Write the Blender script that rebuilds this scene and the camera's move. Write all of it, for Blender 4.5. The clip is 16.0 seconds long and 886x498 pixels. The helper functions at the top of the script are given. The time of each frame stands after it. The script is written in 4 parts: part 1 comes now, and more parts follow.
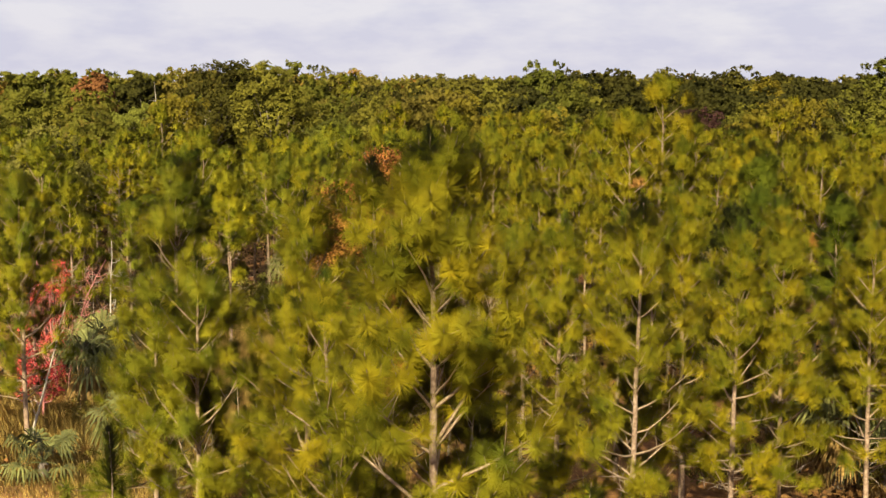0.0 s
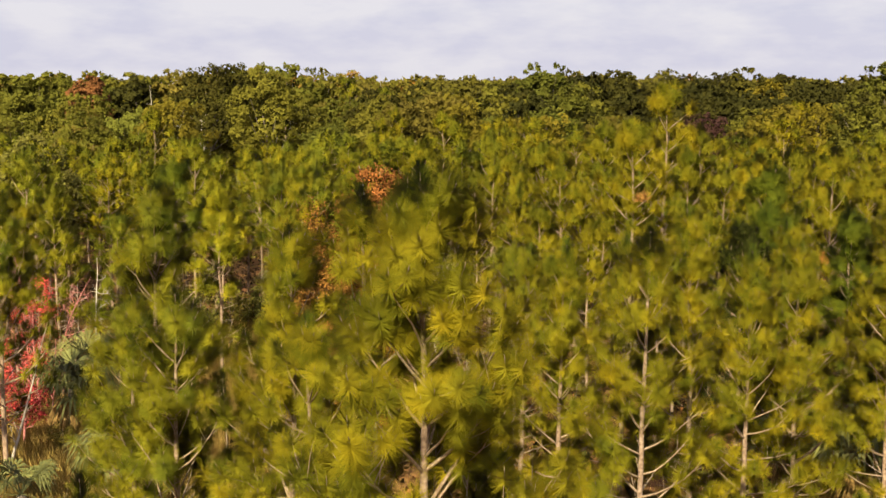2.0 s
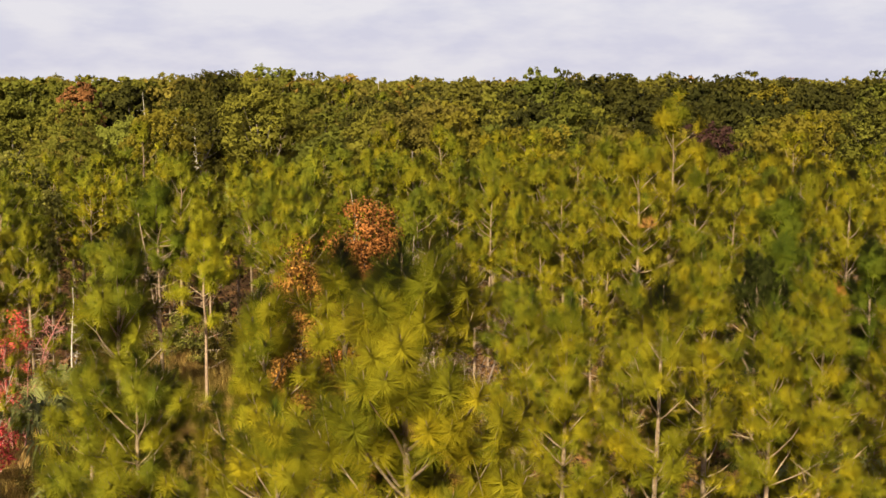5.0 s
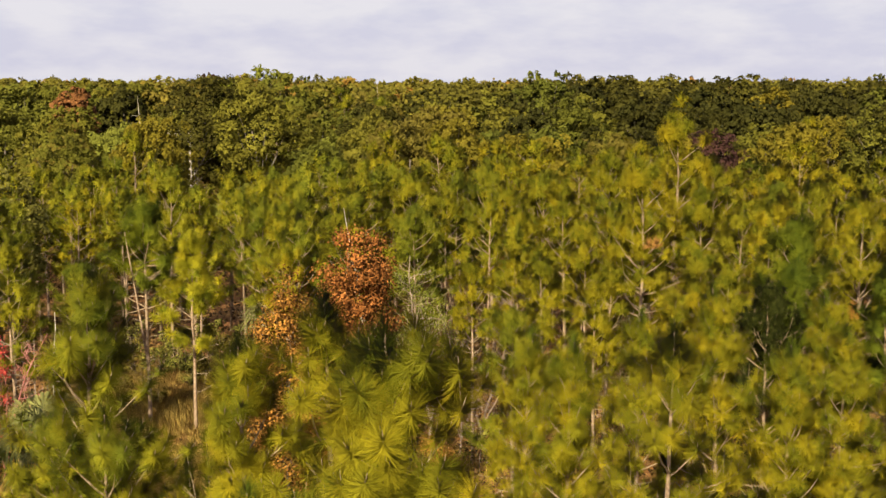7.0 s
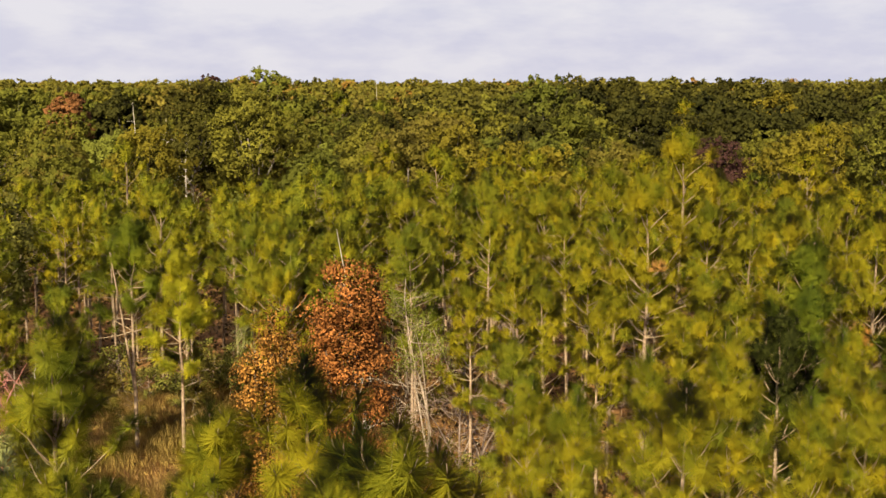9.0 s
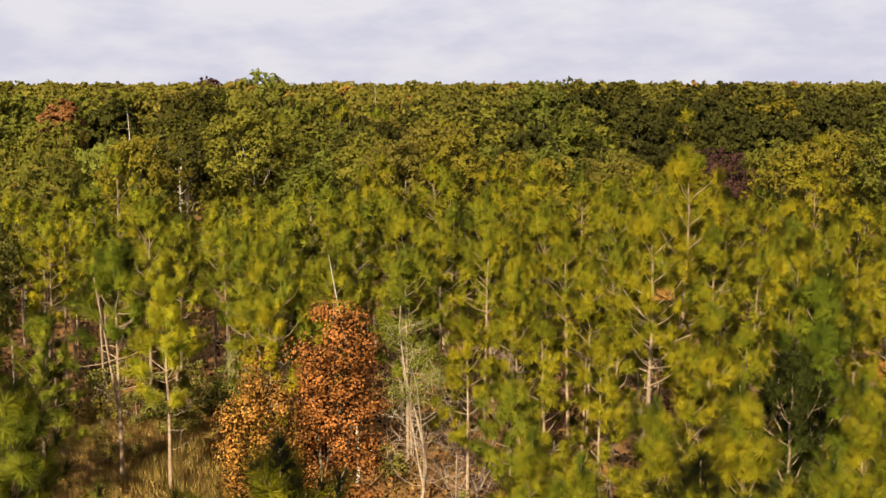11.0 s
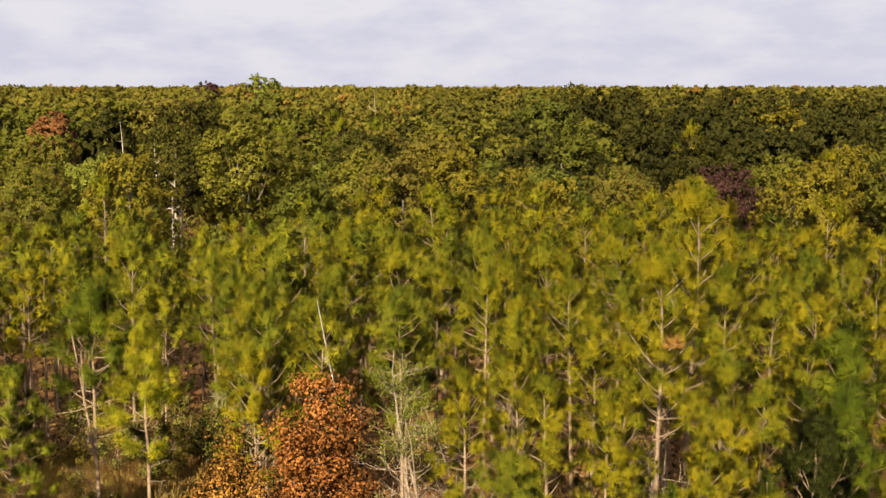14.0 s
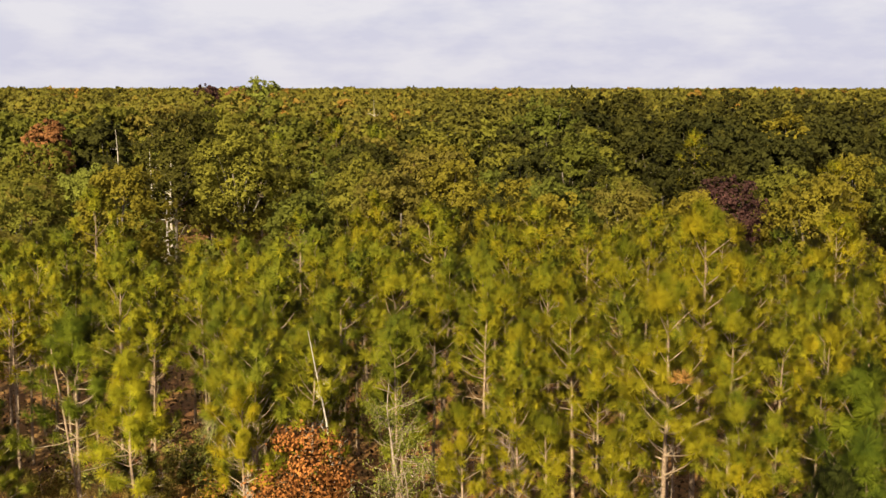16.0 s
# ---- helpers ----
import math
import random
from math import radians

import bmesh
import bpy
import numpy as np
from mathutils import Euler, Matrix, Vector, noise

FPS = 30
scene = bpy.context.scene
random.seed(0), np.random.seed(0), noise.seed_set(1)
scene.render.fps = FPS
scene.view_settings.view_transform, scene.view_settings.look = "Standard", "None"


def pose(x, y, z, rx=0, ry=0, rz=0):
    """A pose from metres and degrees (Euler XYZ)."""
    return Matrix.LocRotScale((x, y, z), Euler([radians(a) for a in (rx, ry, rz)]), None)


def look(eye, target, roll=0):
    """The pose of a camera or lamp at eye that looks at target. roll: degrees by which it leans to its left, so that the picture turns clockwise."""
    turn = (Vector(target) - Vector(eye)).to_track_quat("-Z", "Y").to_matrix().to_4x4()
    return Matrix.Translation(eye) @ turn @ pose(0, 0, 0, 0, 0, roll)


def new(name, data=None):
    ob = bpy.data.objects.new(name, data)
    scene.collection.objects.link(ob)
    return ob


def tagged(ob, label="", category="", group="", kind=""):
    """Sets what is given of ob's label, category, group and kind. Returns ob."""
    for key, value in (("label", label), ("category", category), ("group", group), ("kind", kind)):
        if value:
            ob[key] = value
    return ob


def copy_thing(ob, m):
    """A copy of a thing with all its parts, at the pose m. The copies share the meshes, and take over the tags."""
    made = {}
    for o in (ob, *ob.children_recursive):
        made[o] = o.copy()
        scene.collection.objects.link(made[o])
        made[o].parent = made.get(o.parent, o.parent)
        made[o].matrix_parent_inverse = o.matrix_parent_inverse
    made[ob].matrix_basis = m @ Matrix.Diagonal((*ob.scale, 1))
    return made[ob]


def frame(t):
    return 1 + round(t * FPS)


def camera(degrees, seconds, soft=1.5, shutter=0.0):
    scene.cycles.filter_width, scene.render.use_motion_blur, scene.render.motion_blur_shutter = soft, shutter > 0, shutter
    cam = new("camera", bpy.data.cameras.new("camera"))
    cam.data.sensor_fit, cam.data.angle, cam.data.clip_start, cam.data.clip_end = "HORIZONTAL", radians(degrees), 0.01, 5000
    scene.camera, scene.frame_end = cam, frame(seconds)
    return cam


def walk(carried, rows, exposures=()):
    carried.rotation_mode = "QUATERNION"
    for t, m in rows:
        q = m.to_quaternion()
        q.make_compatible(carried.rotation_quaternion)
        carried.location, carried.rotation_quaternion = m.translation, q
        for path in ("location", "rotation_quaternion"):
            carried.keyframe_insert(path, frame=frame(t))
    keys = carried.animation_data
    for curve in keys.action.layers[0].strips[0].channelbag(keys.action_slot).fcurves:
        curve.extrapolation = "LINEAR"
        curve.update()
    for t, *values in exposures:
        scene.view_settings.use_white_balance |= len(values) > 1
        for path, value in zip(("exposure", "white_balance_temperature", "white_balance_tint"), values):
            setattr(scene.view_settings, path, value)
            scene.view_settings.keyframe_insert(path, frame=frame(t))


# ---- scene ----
cam = camera(40.0, 16.0, soft=1.5)
METRES, EYE, TILT, LEAN, TURN = 9.0, 10.4, -7.48, 0.0, 0.0
DEEP = 1.77
ROWS = [
    (0.0, 0.0, 0.0, 0.0, -0.0, 0.0, 0.0),
    (0.5, 0.0029, 0.0226, 0.0157, 0.01, -0.04, -0.0),
    (1.0, 0.0059, 0.0451, 0.0331, 0.02, -0.06, -0.0),
    (1.5, 0.0089, 0.0679, 0.0504, 0.02, -0.06, -0.0),
    (2.0, 0.0124, 0.0911, 0.068, 0.02, -0.07, -0.01),
    (2.5, 0.0154, 0.114, 0.0861, -0.0, -0.06, -0.01),
    (3.0, 0.0177, 0.1376, 0.1039, -0.01, -0.07, -0.02),
    (3.5, 0.0206, 0.1607, 0.1224, 0.01, -0.1, -0.02),
    (4.0, 0.0233, 0.1842, 0.1407, 0.01, -0.13, -0.01),
    (6.5, 0.0373, 0.3026, 0.2394, 0.02, -0.21, 0.0),
    (7.0, 0.0402, 0.3264, 0.2593, 0.01, -0.23, 0.01),
    (7.5, 0.0437, 0.3504, 0.2794, 0.02, -0.25, 0.01),
    (8.0, 0.0466, 0.374, 0.3002, 0.04, -0.27, 0.01),
    (8.5, 0.0493, 0.3984, 0.321, 0.02, -0.29, 0.03),
    (9.0, 0.0532, 0.4224, 0.3412, 0.06, -0.29, 0.03),
    (11.5, 0.0676, 0.5423, 0.4532, 0.06, -0.23, -0.01),
    (12.0, 0.0701, 0.5659, 0.4756, 0.08, -0.2, -0.02),
    (12.5, 0.0729, 0.5898, 0.4979, 0.09, -0.17, -0.02),
    (13.0, 0.0762, 0.6135, 0.5193, 0.11, -0.14, -0.03),
    (13.5, 0.0794, 0.6363, 0.5414, 0.14, -0.12, -0.04),
    (14.0, 0.0823, 0.6602, 0.5627, 0.15, -0.12, -0.04),
    (14.5, 0.0855, 0.6834, 0.5851, 0.17, -0.11, -0.04),
    (15.0, 0.0888, 0.707, 0.6069, 0.19, -0.08, -0.05),
    (15.5, 0.0912, 0.7304, 0.6286, 0.19, -0.08, -0.07),
    (16.0, 0.0939, 0.7524, 0.6504, 0.2, -0.06, -0.06),
]
walk(cam, [(t, pose(0, 0, EYE, TILT, LEAN, TURN) @ pose(METRES * x, METRES * DEEP * y, METRES * z, 90 + pitch / DEEP, roll, yaw / DEEP)) for t, x, y, z, yaw, pitch, roll in ROWS], exposures=[(0.0, 1.42), (16.0, 1.42)])

# ---- light: pale broken cloud, low warm sun from behind the camera's left ----
SUN_ELEVATION, SUN_FROM = 38.0, 194.0      # degrees; bearing clockwise from +y that the light comes from
world = bpy.data.worlds.new("sky")
scene.world = world
world.use_nodes = True
wn, wl = world.node_tree.nodes, world.node_tree.links
wn.clear()
w_out = wn.new("ShaderNodeOutputWorld")
w_mix = wn.new("ShaderNodeMixShader")
w_sky = wn.new("ShaderNodeTexSky")
w_sky.sky_type, w_sky.sun_disc = "NISHITA", False
w_sky.sun_elevation, w_sky.sun_rotation = radians(SUN_ELEVATION), radians(SUN_FROM)
w_sky.air_density, w_sky.dust_density = 1.2, 2.0
w_bg = wn.new("ShaderNodeBackground")
w_bg.inputs["Strength"].default_value = 0.05
w_cloud = wn.new("ShaderNodeBackground")
w_co = wn.new("ShaderNodeTexCoord")
w_sep = wn.new("ShaderNodeSeparateXYZ")
wl.new(w_co.outputs["Generated"], w_sep.inputs[0])


def w_math(op, a, b):
    n = wn.new("ShaderNodeMath")
    n.operation = op
    for i, v in enumerate((a, b)):
        if isinstance(v, float):
            n.inputs[i].default_value = v
        else:
            wl.new(v, n.inputs[i])
    return n.outputs[0]


w_vec = wn.new("ShaderNodeCombineXYZ")
wl.new(w_sep.outputs["X"], w_vec.inputs[0])
wl.new(w_sep.outputs["Y"], w_vec.inputs[1])
wl.new(w_math("MULTIPLY", w_sep.outputs["Z"], 3.2), w_vec.inputs[2])
w_noise = wn.new("ShaderNodeTexNoise")
w_noise.inputs["Scale"].default_value, w_noise.inputs["Detail"].default_value, w_noise.inputs["Roughness"].default_value = 12.0, 6.0, 0.55
wl.new(w_vec.outputs[0], w_noise.inputs["Vector"])
w_tint = wn.new("ShaderNodeValToRGB")           # grey undersides to bright tops
w_tint.color_ramp.elements[0].position, w_tint.color_ramp.elements[0].color = 0.38, (0.89, 0.88, 1.05, 1)
w_tint.color_ramp.elements[1].position, w_tint.color_ramp.elements[1].color = 0.62, (1.08, 1.05, 1.13, 1)
wl.new(w_noise.outputs["Fac"], w_tint.inputs[0])
wl.new(w_tint.outputs[0], w_cloud.inputs["Color"])
w_rise = wn.new("ShaderNodeMapRange")           # cloud brightens towards the zenith, as under a thin overcast
w_rise.inputs["From Min"].default_value, w_rise.inputs["From Max"].default_value = 0.15, 1.0
w_rise.inputs["To Min"].default_value, w_rise.inputs["To Max"].default_value = 0.278, 0.5
wl.new(w_sep.outputs["Z"], w_rise.inputs["Value"])
wl.new(w_rise.outputs[0], w_cloud.inputs["Strength"])
w_cover = wn.new("ShaderNodeMapRange")          # thick low down, thinner overhead
w_cover.inputs["From Min"].default_value, w_cover.inputs["From Max"].default_value = 0.22, 0.6
w_cover.inputs["To Min"].default_value, w_cover.inputs["To Max"].default_value = 0.95, 0.85
wl.new(w_sep.outputs["Z"], w_cover.inputs["Value"])
wl.new(w_cover.outputs[0], w_mix.inputs[0])
wl.new(w_sky.outputs[0], w_bg.inputs["Color"])
wl.new(w_bg.outputs[0], w_mix.inputs[1])
wl.new(w_cloud.outputs[0], w_mix.inputs[2])
wl.new(w_mix.outputs[0], w_out.inputs[0])

sun = new("sun", bpy.data.lights.new("sun", "SUN"))
sun.data.energy, sun.data.angle, sun.data.color = 5.6, radians(0.6), (1.0, 0.88, 0.60)
_a, _e = radians(SUN_FROM), radians(SUN_ELEVATION)
SUN_WAY = Vector((math.sin(_a) * math.cos(_e), math.cos(_a) * math.cos(_e), math.sin(_e)))
sun.matrix_world = look(SUN_WAY * 100, (0, 0, 0))


# ---- materials ----
LEAFY = set()


class Mat:
    """A small builder for node materials."""

    def __init__(self, name):
        self.m = bpy.data.materials.new(name)
        self.m.use_nodes = True
        self.n, self.l = self.m.node_tree.nodes, self.m.node_tree.links
        self.n.clear()
        self.out = self.n.new("ShaderNodeOutputMaterial")

    def node(self, kind, **sets):
        n = self.n.new(kind)
        for k, v in sets.items():
            n.inputs[k.replace("_", " ")].default_value = v
        return n

    def noise(self, scale, detail=4.0, rough=0.55, generated=False):
        n = self.node("ShaderNodeTexNoise", Scale=scale, Detail=detail, Roughness=rough)
        c = self.n.new("ShaderNodeNewGeometry") if not generated else self.n.new("ShaderNodeTexCoord")
        self.l.new(c.outputs["Position" if not generated else "Object"], n.inputs["Vector"])
        return n.outputs["Fac"]

    def ramp(self, fac, *stops):
        r = self.n.new("ShaderNodeValToRGB")
        while len(r.color_ramp.elements) < len(stops):
            r.color_ramp.elements.new(0.5)
        for e, (p, c) in zip(r.color_ramp.elements, stops):
            e.position, e.color = p, (*c, 1)
        self.l.new(fac, r.inputs[0])
        return r.outputs[0]

    def mix(self, fac, a, b, blend="MIX"):
        n = self.n.new("ShaderNodeMix")
        n.data_type, n.blend_type = "RGBA", blend
        for sock, v in ((n.inputs[0], fac), (n.inputs[6], a), (n.inputs[7], b)):
            if isinstance(v, (int, float)):
                sock.default_value = v
            elif isinstance(v, tuple):
                sock.default_value = (*v, 1)
            else:
                self.l.new(v, sock)
        return n.outputs[2]

    def random(self):
        return self.n.new("ShaderNodeObjectInfo").outputs["Random"]

    def island(self):
        return self.n.new("ShaderNodeNewGeometry").outputs["Random Per Island"]

    def attr(self, name):
        a = self.n.new("ShaderNodeAttribute")
        a.attribute_name = name
        return a.outputs["Fac"]

    def scaled(self, fac, lo, hi):
        n = self.n.new("ShaderNodeMapRange")
        n.inputs["To Min"].default_value, n.inputs["To Max"].default_value = lo, hi
        self.l.new(fac, n.inputs["Value"])
        return n.outputs[0]

    def surface(self, color, rough=0.6, bump=None, depth=0.01, through_light=0.0, gloss=0.5, rounded=False):
        p = self.node("ShaderNodeBsdfPrincipled", Roughness=rough)
        p.inputs["Specular IOR Level"].default_value = gloss
        if isinstance(color, tuple):
            p.inputs["Base Color"].default_value = (*color, 1)
        else:
            self.l.new(color, p.inputs["Base Color"])
        if bump is not None:
            b = self.node("ShaderNodeBump", Strength=0.7, Distance=depth)
            self.l.new(bump, b.inputs["Height"])
            self.l.new(b.outputs[0], p.inputs["Normal"])
        if rounded:                                  # thin leaves take the light as the tuft or clump that they make up
            a = self.n.new("ShaderNodeAttribute")
            a.attribute_name = "bend"
            v = self.n.new("ShaderNodeVectorTransform")
            v.vector_type, v.convert_from, v.convert_to = "NORMAL", "OBJECT", "WORLD"
            self.l.new(a.outputs["Vector"], v.inputs[0])
            self.l.new(v.outputs[0], p.inputs["Normal"])
        if through_light:
            t = self.n.new("ShaderNodeBsdfTranslucent")
            if rounded:
                self.l.new(v.outputs[0], t.inputs["Normal"])
            if isinstance(color, tuple):
                t.inputs["Color"].default_value = (*color, 1)
            else:
                self.l.new(color, t.inputs["Color"])
            s = self.n.new("ShaderNodeMixShader")
            s.inputs[0].default_value = through_light
            self.l.new(p.outputs[0], s.inputs[1])
            self.l.new(t.outputs[0], s.inputs[2])
            self.l.new(s.outputs[0], self.out.inputs[0])
        else:
            self.l.new(p.outputs[0], self.out.inputs[0])
        return self.m


def leaf_material(name, stops, spread=0.35, through_light=0.22, rough=0.7, gloss=0.03, each=1.0, tones=None):
    """Foliage: a tone per tree, another per tuft or clump, a third per leaf."""
    k = Mat(name)
    tree = k.ramp(k.random(), *stops)
    tuft = k.mix(1.0, tree, k.ramp(k.attr("tone"), *(tones or ((0.0, (1 - spread,) * 3), (1.0, (1 + spread,) * 3)))), "MULTIPLY")
    leaf = k.mix(1.0, tuft, k.ramp(k.island(), (0.0, (1 - 0.22 * each,) * 3), (0.7, (1 + 0.04 * each,) * 3), (1.0, (1 + 0.38 * each,) * 3)), "MULTIPLY")
    leaf = k.mix(1.0, leaf, k.ramp(k.noise(11.0, 3.0, 0.6), (0.32, (1 - 0.18 * each,) * 3), (0.68, (1 + 0.2 * each,) * 3)), "MULTIPLY")
    LEAFY.add(k.m.name)
    return k.surface(leaf, rough, through_light=through_light, gloss=gloss, rounded=True)


def bark_material(name, dark, mid, light, scale):
    k = Mat(name)
    n = k.noise(scale, 5.0, 0.65)
    c = k.ramp(n, (0.3, dark), (0.5, mid), (0.72, light))
    c = k.mix(1.0, c, k.ramp(k.random(), (0.0, (0.82, 0.82, 0.84)), (1.0, (1.15, 1.12, 1.1))), "MULTIPLY")
    return k.surface(c, 0.85, bump=k.noise(scale * 2.5), depth=0.012, gloss=0.2)


TUFT_TONES = ((0.0, (0.55, 0.66, 0.85)), (0.25, (0.84, 0.88, 1.0)), (0.6, (1.0, 1.0, 1.0)), (1.0, (1.28, 1.2, 1.0)))     # older shoots yellow, shaded and tip shoots deep green
M_NEEDLE = leaf_material("pine needles", [(0.0, (0.180, 0.167, 0.010)), (0.35, (0.205, 0.179, 0.009)), (0.75, (0.230, 0.190, 0.009)), (1.0, (0.248, 0.200, 0.009))], 0.5, 0.22, each=0.3, tones=TUFT_TONES)
M_NEEDLE_GREEN = leaf_material("green pine needles", [(0.0, (0.156, 0.158, 0.012)), (0.5, (0.190, 0.178, 0.011)), (1.0, (0.218, 0.193, 0.010))], 0.5, 0.22, each=0.3, tones=TUFT_TONES)
M_NEEDLE_YELLOW = leaf_material("yellowed pine needles", [(0.0, (0.25, 0.225, 0.011)), (1.0, (0.265, 0.235, 0.011))], 0.3, each=0.3, tones=TUFT_TONES)
M_NEEDLE_DARK = leaf_material("deep green pine needles", [(0.0, (0.095, 0.112, 0.009)), (1.0, (0.12, 0.132, 0.009))], 0.45, each=0.4, tones=TUFT_TONES)
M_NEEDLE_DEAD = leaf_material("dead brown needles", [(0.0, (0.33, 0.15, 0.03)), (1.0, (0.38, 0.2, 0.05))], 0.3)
M_BARK = bark_material("pine bark", (0.085, 0.053, 0.035), (0.20, 0.138, 0.092), (0.34, 0.26, 0.185), 14.0)
M_LIMB = bark_material("pine limb bark", (0.10, 0.065, 0.040), (0.19, 0.135, 0.085), (0.32, 0.25, 0.17), 18.0)
M_DEADWOOD = bark_material("weathered dead wood", (0.14, 0.10, 0.07), (0.27, 0.205, 0.15), (0.42, 0.345, 0.27), 16.0)
M_TANGLE = bark_material("brownish-grey dead twigs", (0.09, 0.06, 0.05), (0.17, 0.12, 0.095), (0.30, 0.235, 0.19), 16.0)
M_DARKBARK = bark_material("dark oak bark", (0.05, 0.04, 0.03), (0.11, 0.09, 0.07), (0.2, 0.17, 0.14), 10.0)
M_PALEBARK = bark_material("pale bleached bark", (0.20, 0.17, 0.13), (0.36, 0.31, 0.25), (0.52, 0.47, 0.40), 9.0)
M_PINKSTEM = bark_material("pinkish bare stems", (0.19, 0.06, 0.055), (0.31, 0.115, 0.10), (0.42, 0.23, 0.20), 14.0)
# near-black so that the foliage stands for deep shade under the pines
M_HOLLOW = leaf_material("blackish green cedar foliage", [(0.0, (0.032, 0.036, 0.007)), (1.0, (0.036, 0.04, 0.007))], 0.4)
M_OLIVE = leaf_material("olive leaves", [(0.0, (0.105, 0.112, 0.018)), (0.5, (0.148, 0.141, 0.02)), (1.0, (0.185, 0.162, 0.022))], 0.3, 0.5, each=0.12)
M_GOLD = leaf_material("yellow-olive leaves", [(0.0, (0.185, 0.152, 0.018)), (1.0, (0.215, 0.168, 0.018))], 0.3, 0.5, each=0.12)
# leaf colour taken down to carry the cloud shadow over the right-hand wood
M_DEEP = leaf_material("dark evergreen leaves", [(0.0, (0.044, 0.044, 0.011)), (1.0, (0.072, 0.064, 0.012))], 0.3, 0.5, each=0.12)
M_FRESH = leaf_material("fresh green leaves", [(0.0, (0.19, 0.20, 0.032)), (1.0, (0.21, 0.215, 0.035))], 0.3, 0.5, each=0.12)
M_RUST = leaf_material("rust-brown leaves", [(0.0, (0.16, 0.068, 0.025)), (1.0, (0.18, 0.078, 0.028))], 0.4)
M_MAROON = leaf_material("dark maroon leaves", [(0.0, (0.045, 0.021, 0.018)), (1.0, (0.05, 0.022, 0.018))], 0.4)
M_BROWN = leaf_material("brown-olive leaves", [(0.0, (0.15, 0.124, 0.022)), (1.0, (0.19, 0.146, 0.026))], 0.3, 0.5, each=0.12)
M_ORANGE = leaf_material("orange autumn leaves", [(0.0, (0.195, 0.074, 0.020)), (1.0, (0.21, 0.080, 0.022))], 0.8, 0.25)
M_ORANGE_GOLD = leaf_material("golden-orange autumn leaves", [(0.0, (0.22, 0.102, 0.022)), (1.0, (0.235, 0.108, 0.022))], 0.8, 0.25)
M_RED = leaf_material("crimson leaves", [(0.0, (0.40, 0.05, 0.05)), (1.0, (0.44, 0.07, 0.05))], 0.45)
M_PALM = leaf_material("palmetto leaf blades", [(0.0, (0.11, 0.112, 0.032)), (1.0, (0.15, 0.145, 0.042))], 0.35, 0.2, 0.6, 0.2)
M_PALM_DEAD = leaf_material("dead straw-coloured palm fronds", [(0.0, (0.25, 0.155, 0.05)), (1.0, (0.30, 0.19, 0.065))], 0.45)
M_SHRUB = leaf_material("grey-green shrub leaves", [(0.0, (0.10, 0.10, 0.02)), (1.0, (0.15, 0.13, 0.025))], 0.5)
M_GRASS = leaf_material("dry golden grass", [(0.0, (0.52, 0.36, 0.10)), (1.0, (0.52, 0.36, 0.10))], 0.4, 0.35)
# brown of the brush lowered to add to the shade between the pines
M_UNDER = leaf_material("understorey leaves", [(0.0, (0.078, 0.045, 0.018)), (1.0, (0.078, 0.045, 0.018))], 0.6)
M_THICKET = leaf_material("thicket leaves", [(0.0, (0.15, 0.128, 0.02)), (1.0, (0.15, 0.128, 0.02))], 0.5, 0.4)
M_BRUSH = leaf_material("dry reddish brush", [(0.0, (0.24, 0.11, 0.035)), (1.0, (0.24, 0.11, 0.035))], 0.6)
# lowest tones hold the cloud shadow coloured into the woods at right
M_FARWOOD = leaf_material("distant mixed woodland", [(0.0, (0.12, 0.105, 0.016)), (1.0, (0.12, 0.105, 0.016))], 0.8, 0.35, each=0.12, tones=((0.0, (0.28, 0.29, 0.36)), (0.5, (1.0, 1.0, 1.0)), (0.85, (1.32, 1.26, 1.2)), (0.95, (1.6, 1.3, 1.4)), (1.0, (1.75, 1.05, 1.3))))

_k = Mat("sandy ground with pine straw and dry grass")
_big = _k.noise(0.22, 4.0)
_fine = _k.noise(5.0, 6.0, 0.7)
_c = _k.ramp(_big, (0.35, (0.105, 0.048, 0.02)), (0.5, (0.18, 0.092, 0.034)), (0.66, (0.14, 0.084, 0.03)))
_c = _k.mix(1.0, _c, _k.ramp(_fine, (0.3, (0.45, 0.42, 0.4)), (0.7, (1.35, 1.3, 1.2))), "MULTIPLY")
M_GROUND = _k.surface(_c, 0.95, bump=_fine, depth=0.06, gloss=0.1)


# ---- geometry helpers ----
def unit(v):
    v = np.asarray(v, float)
    return v / np.maximum(np.linalg.norm(v, axis=-1, keepdims=True), 1e-9)


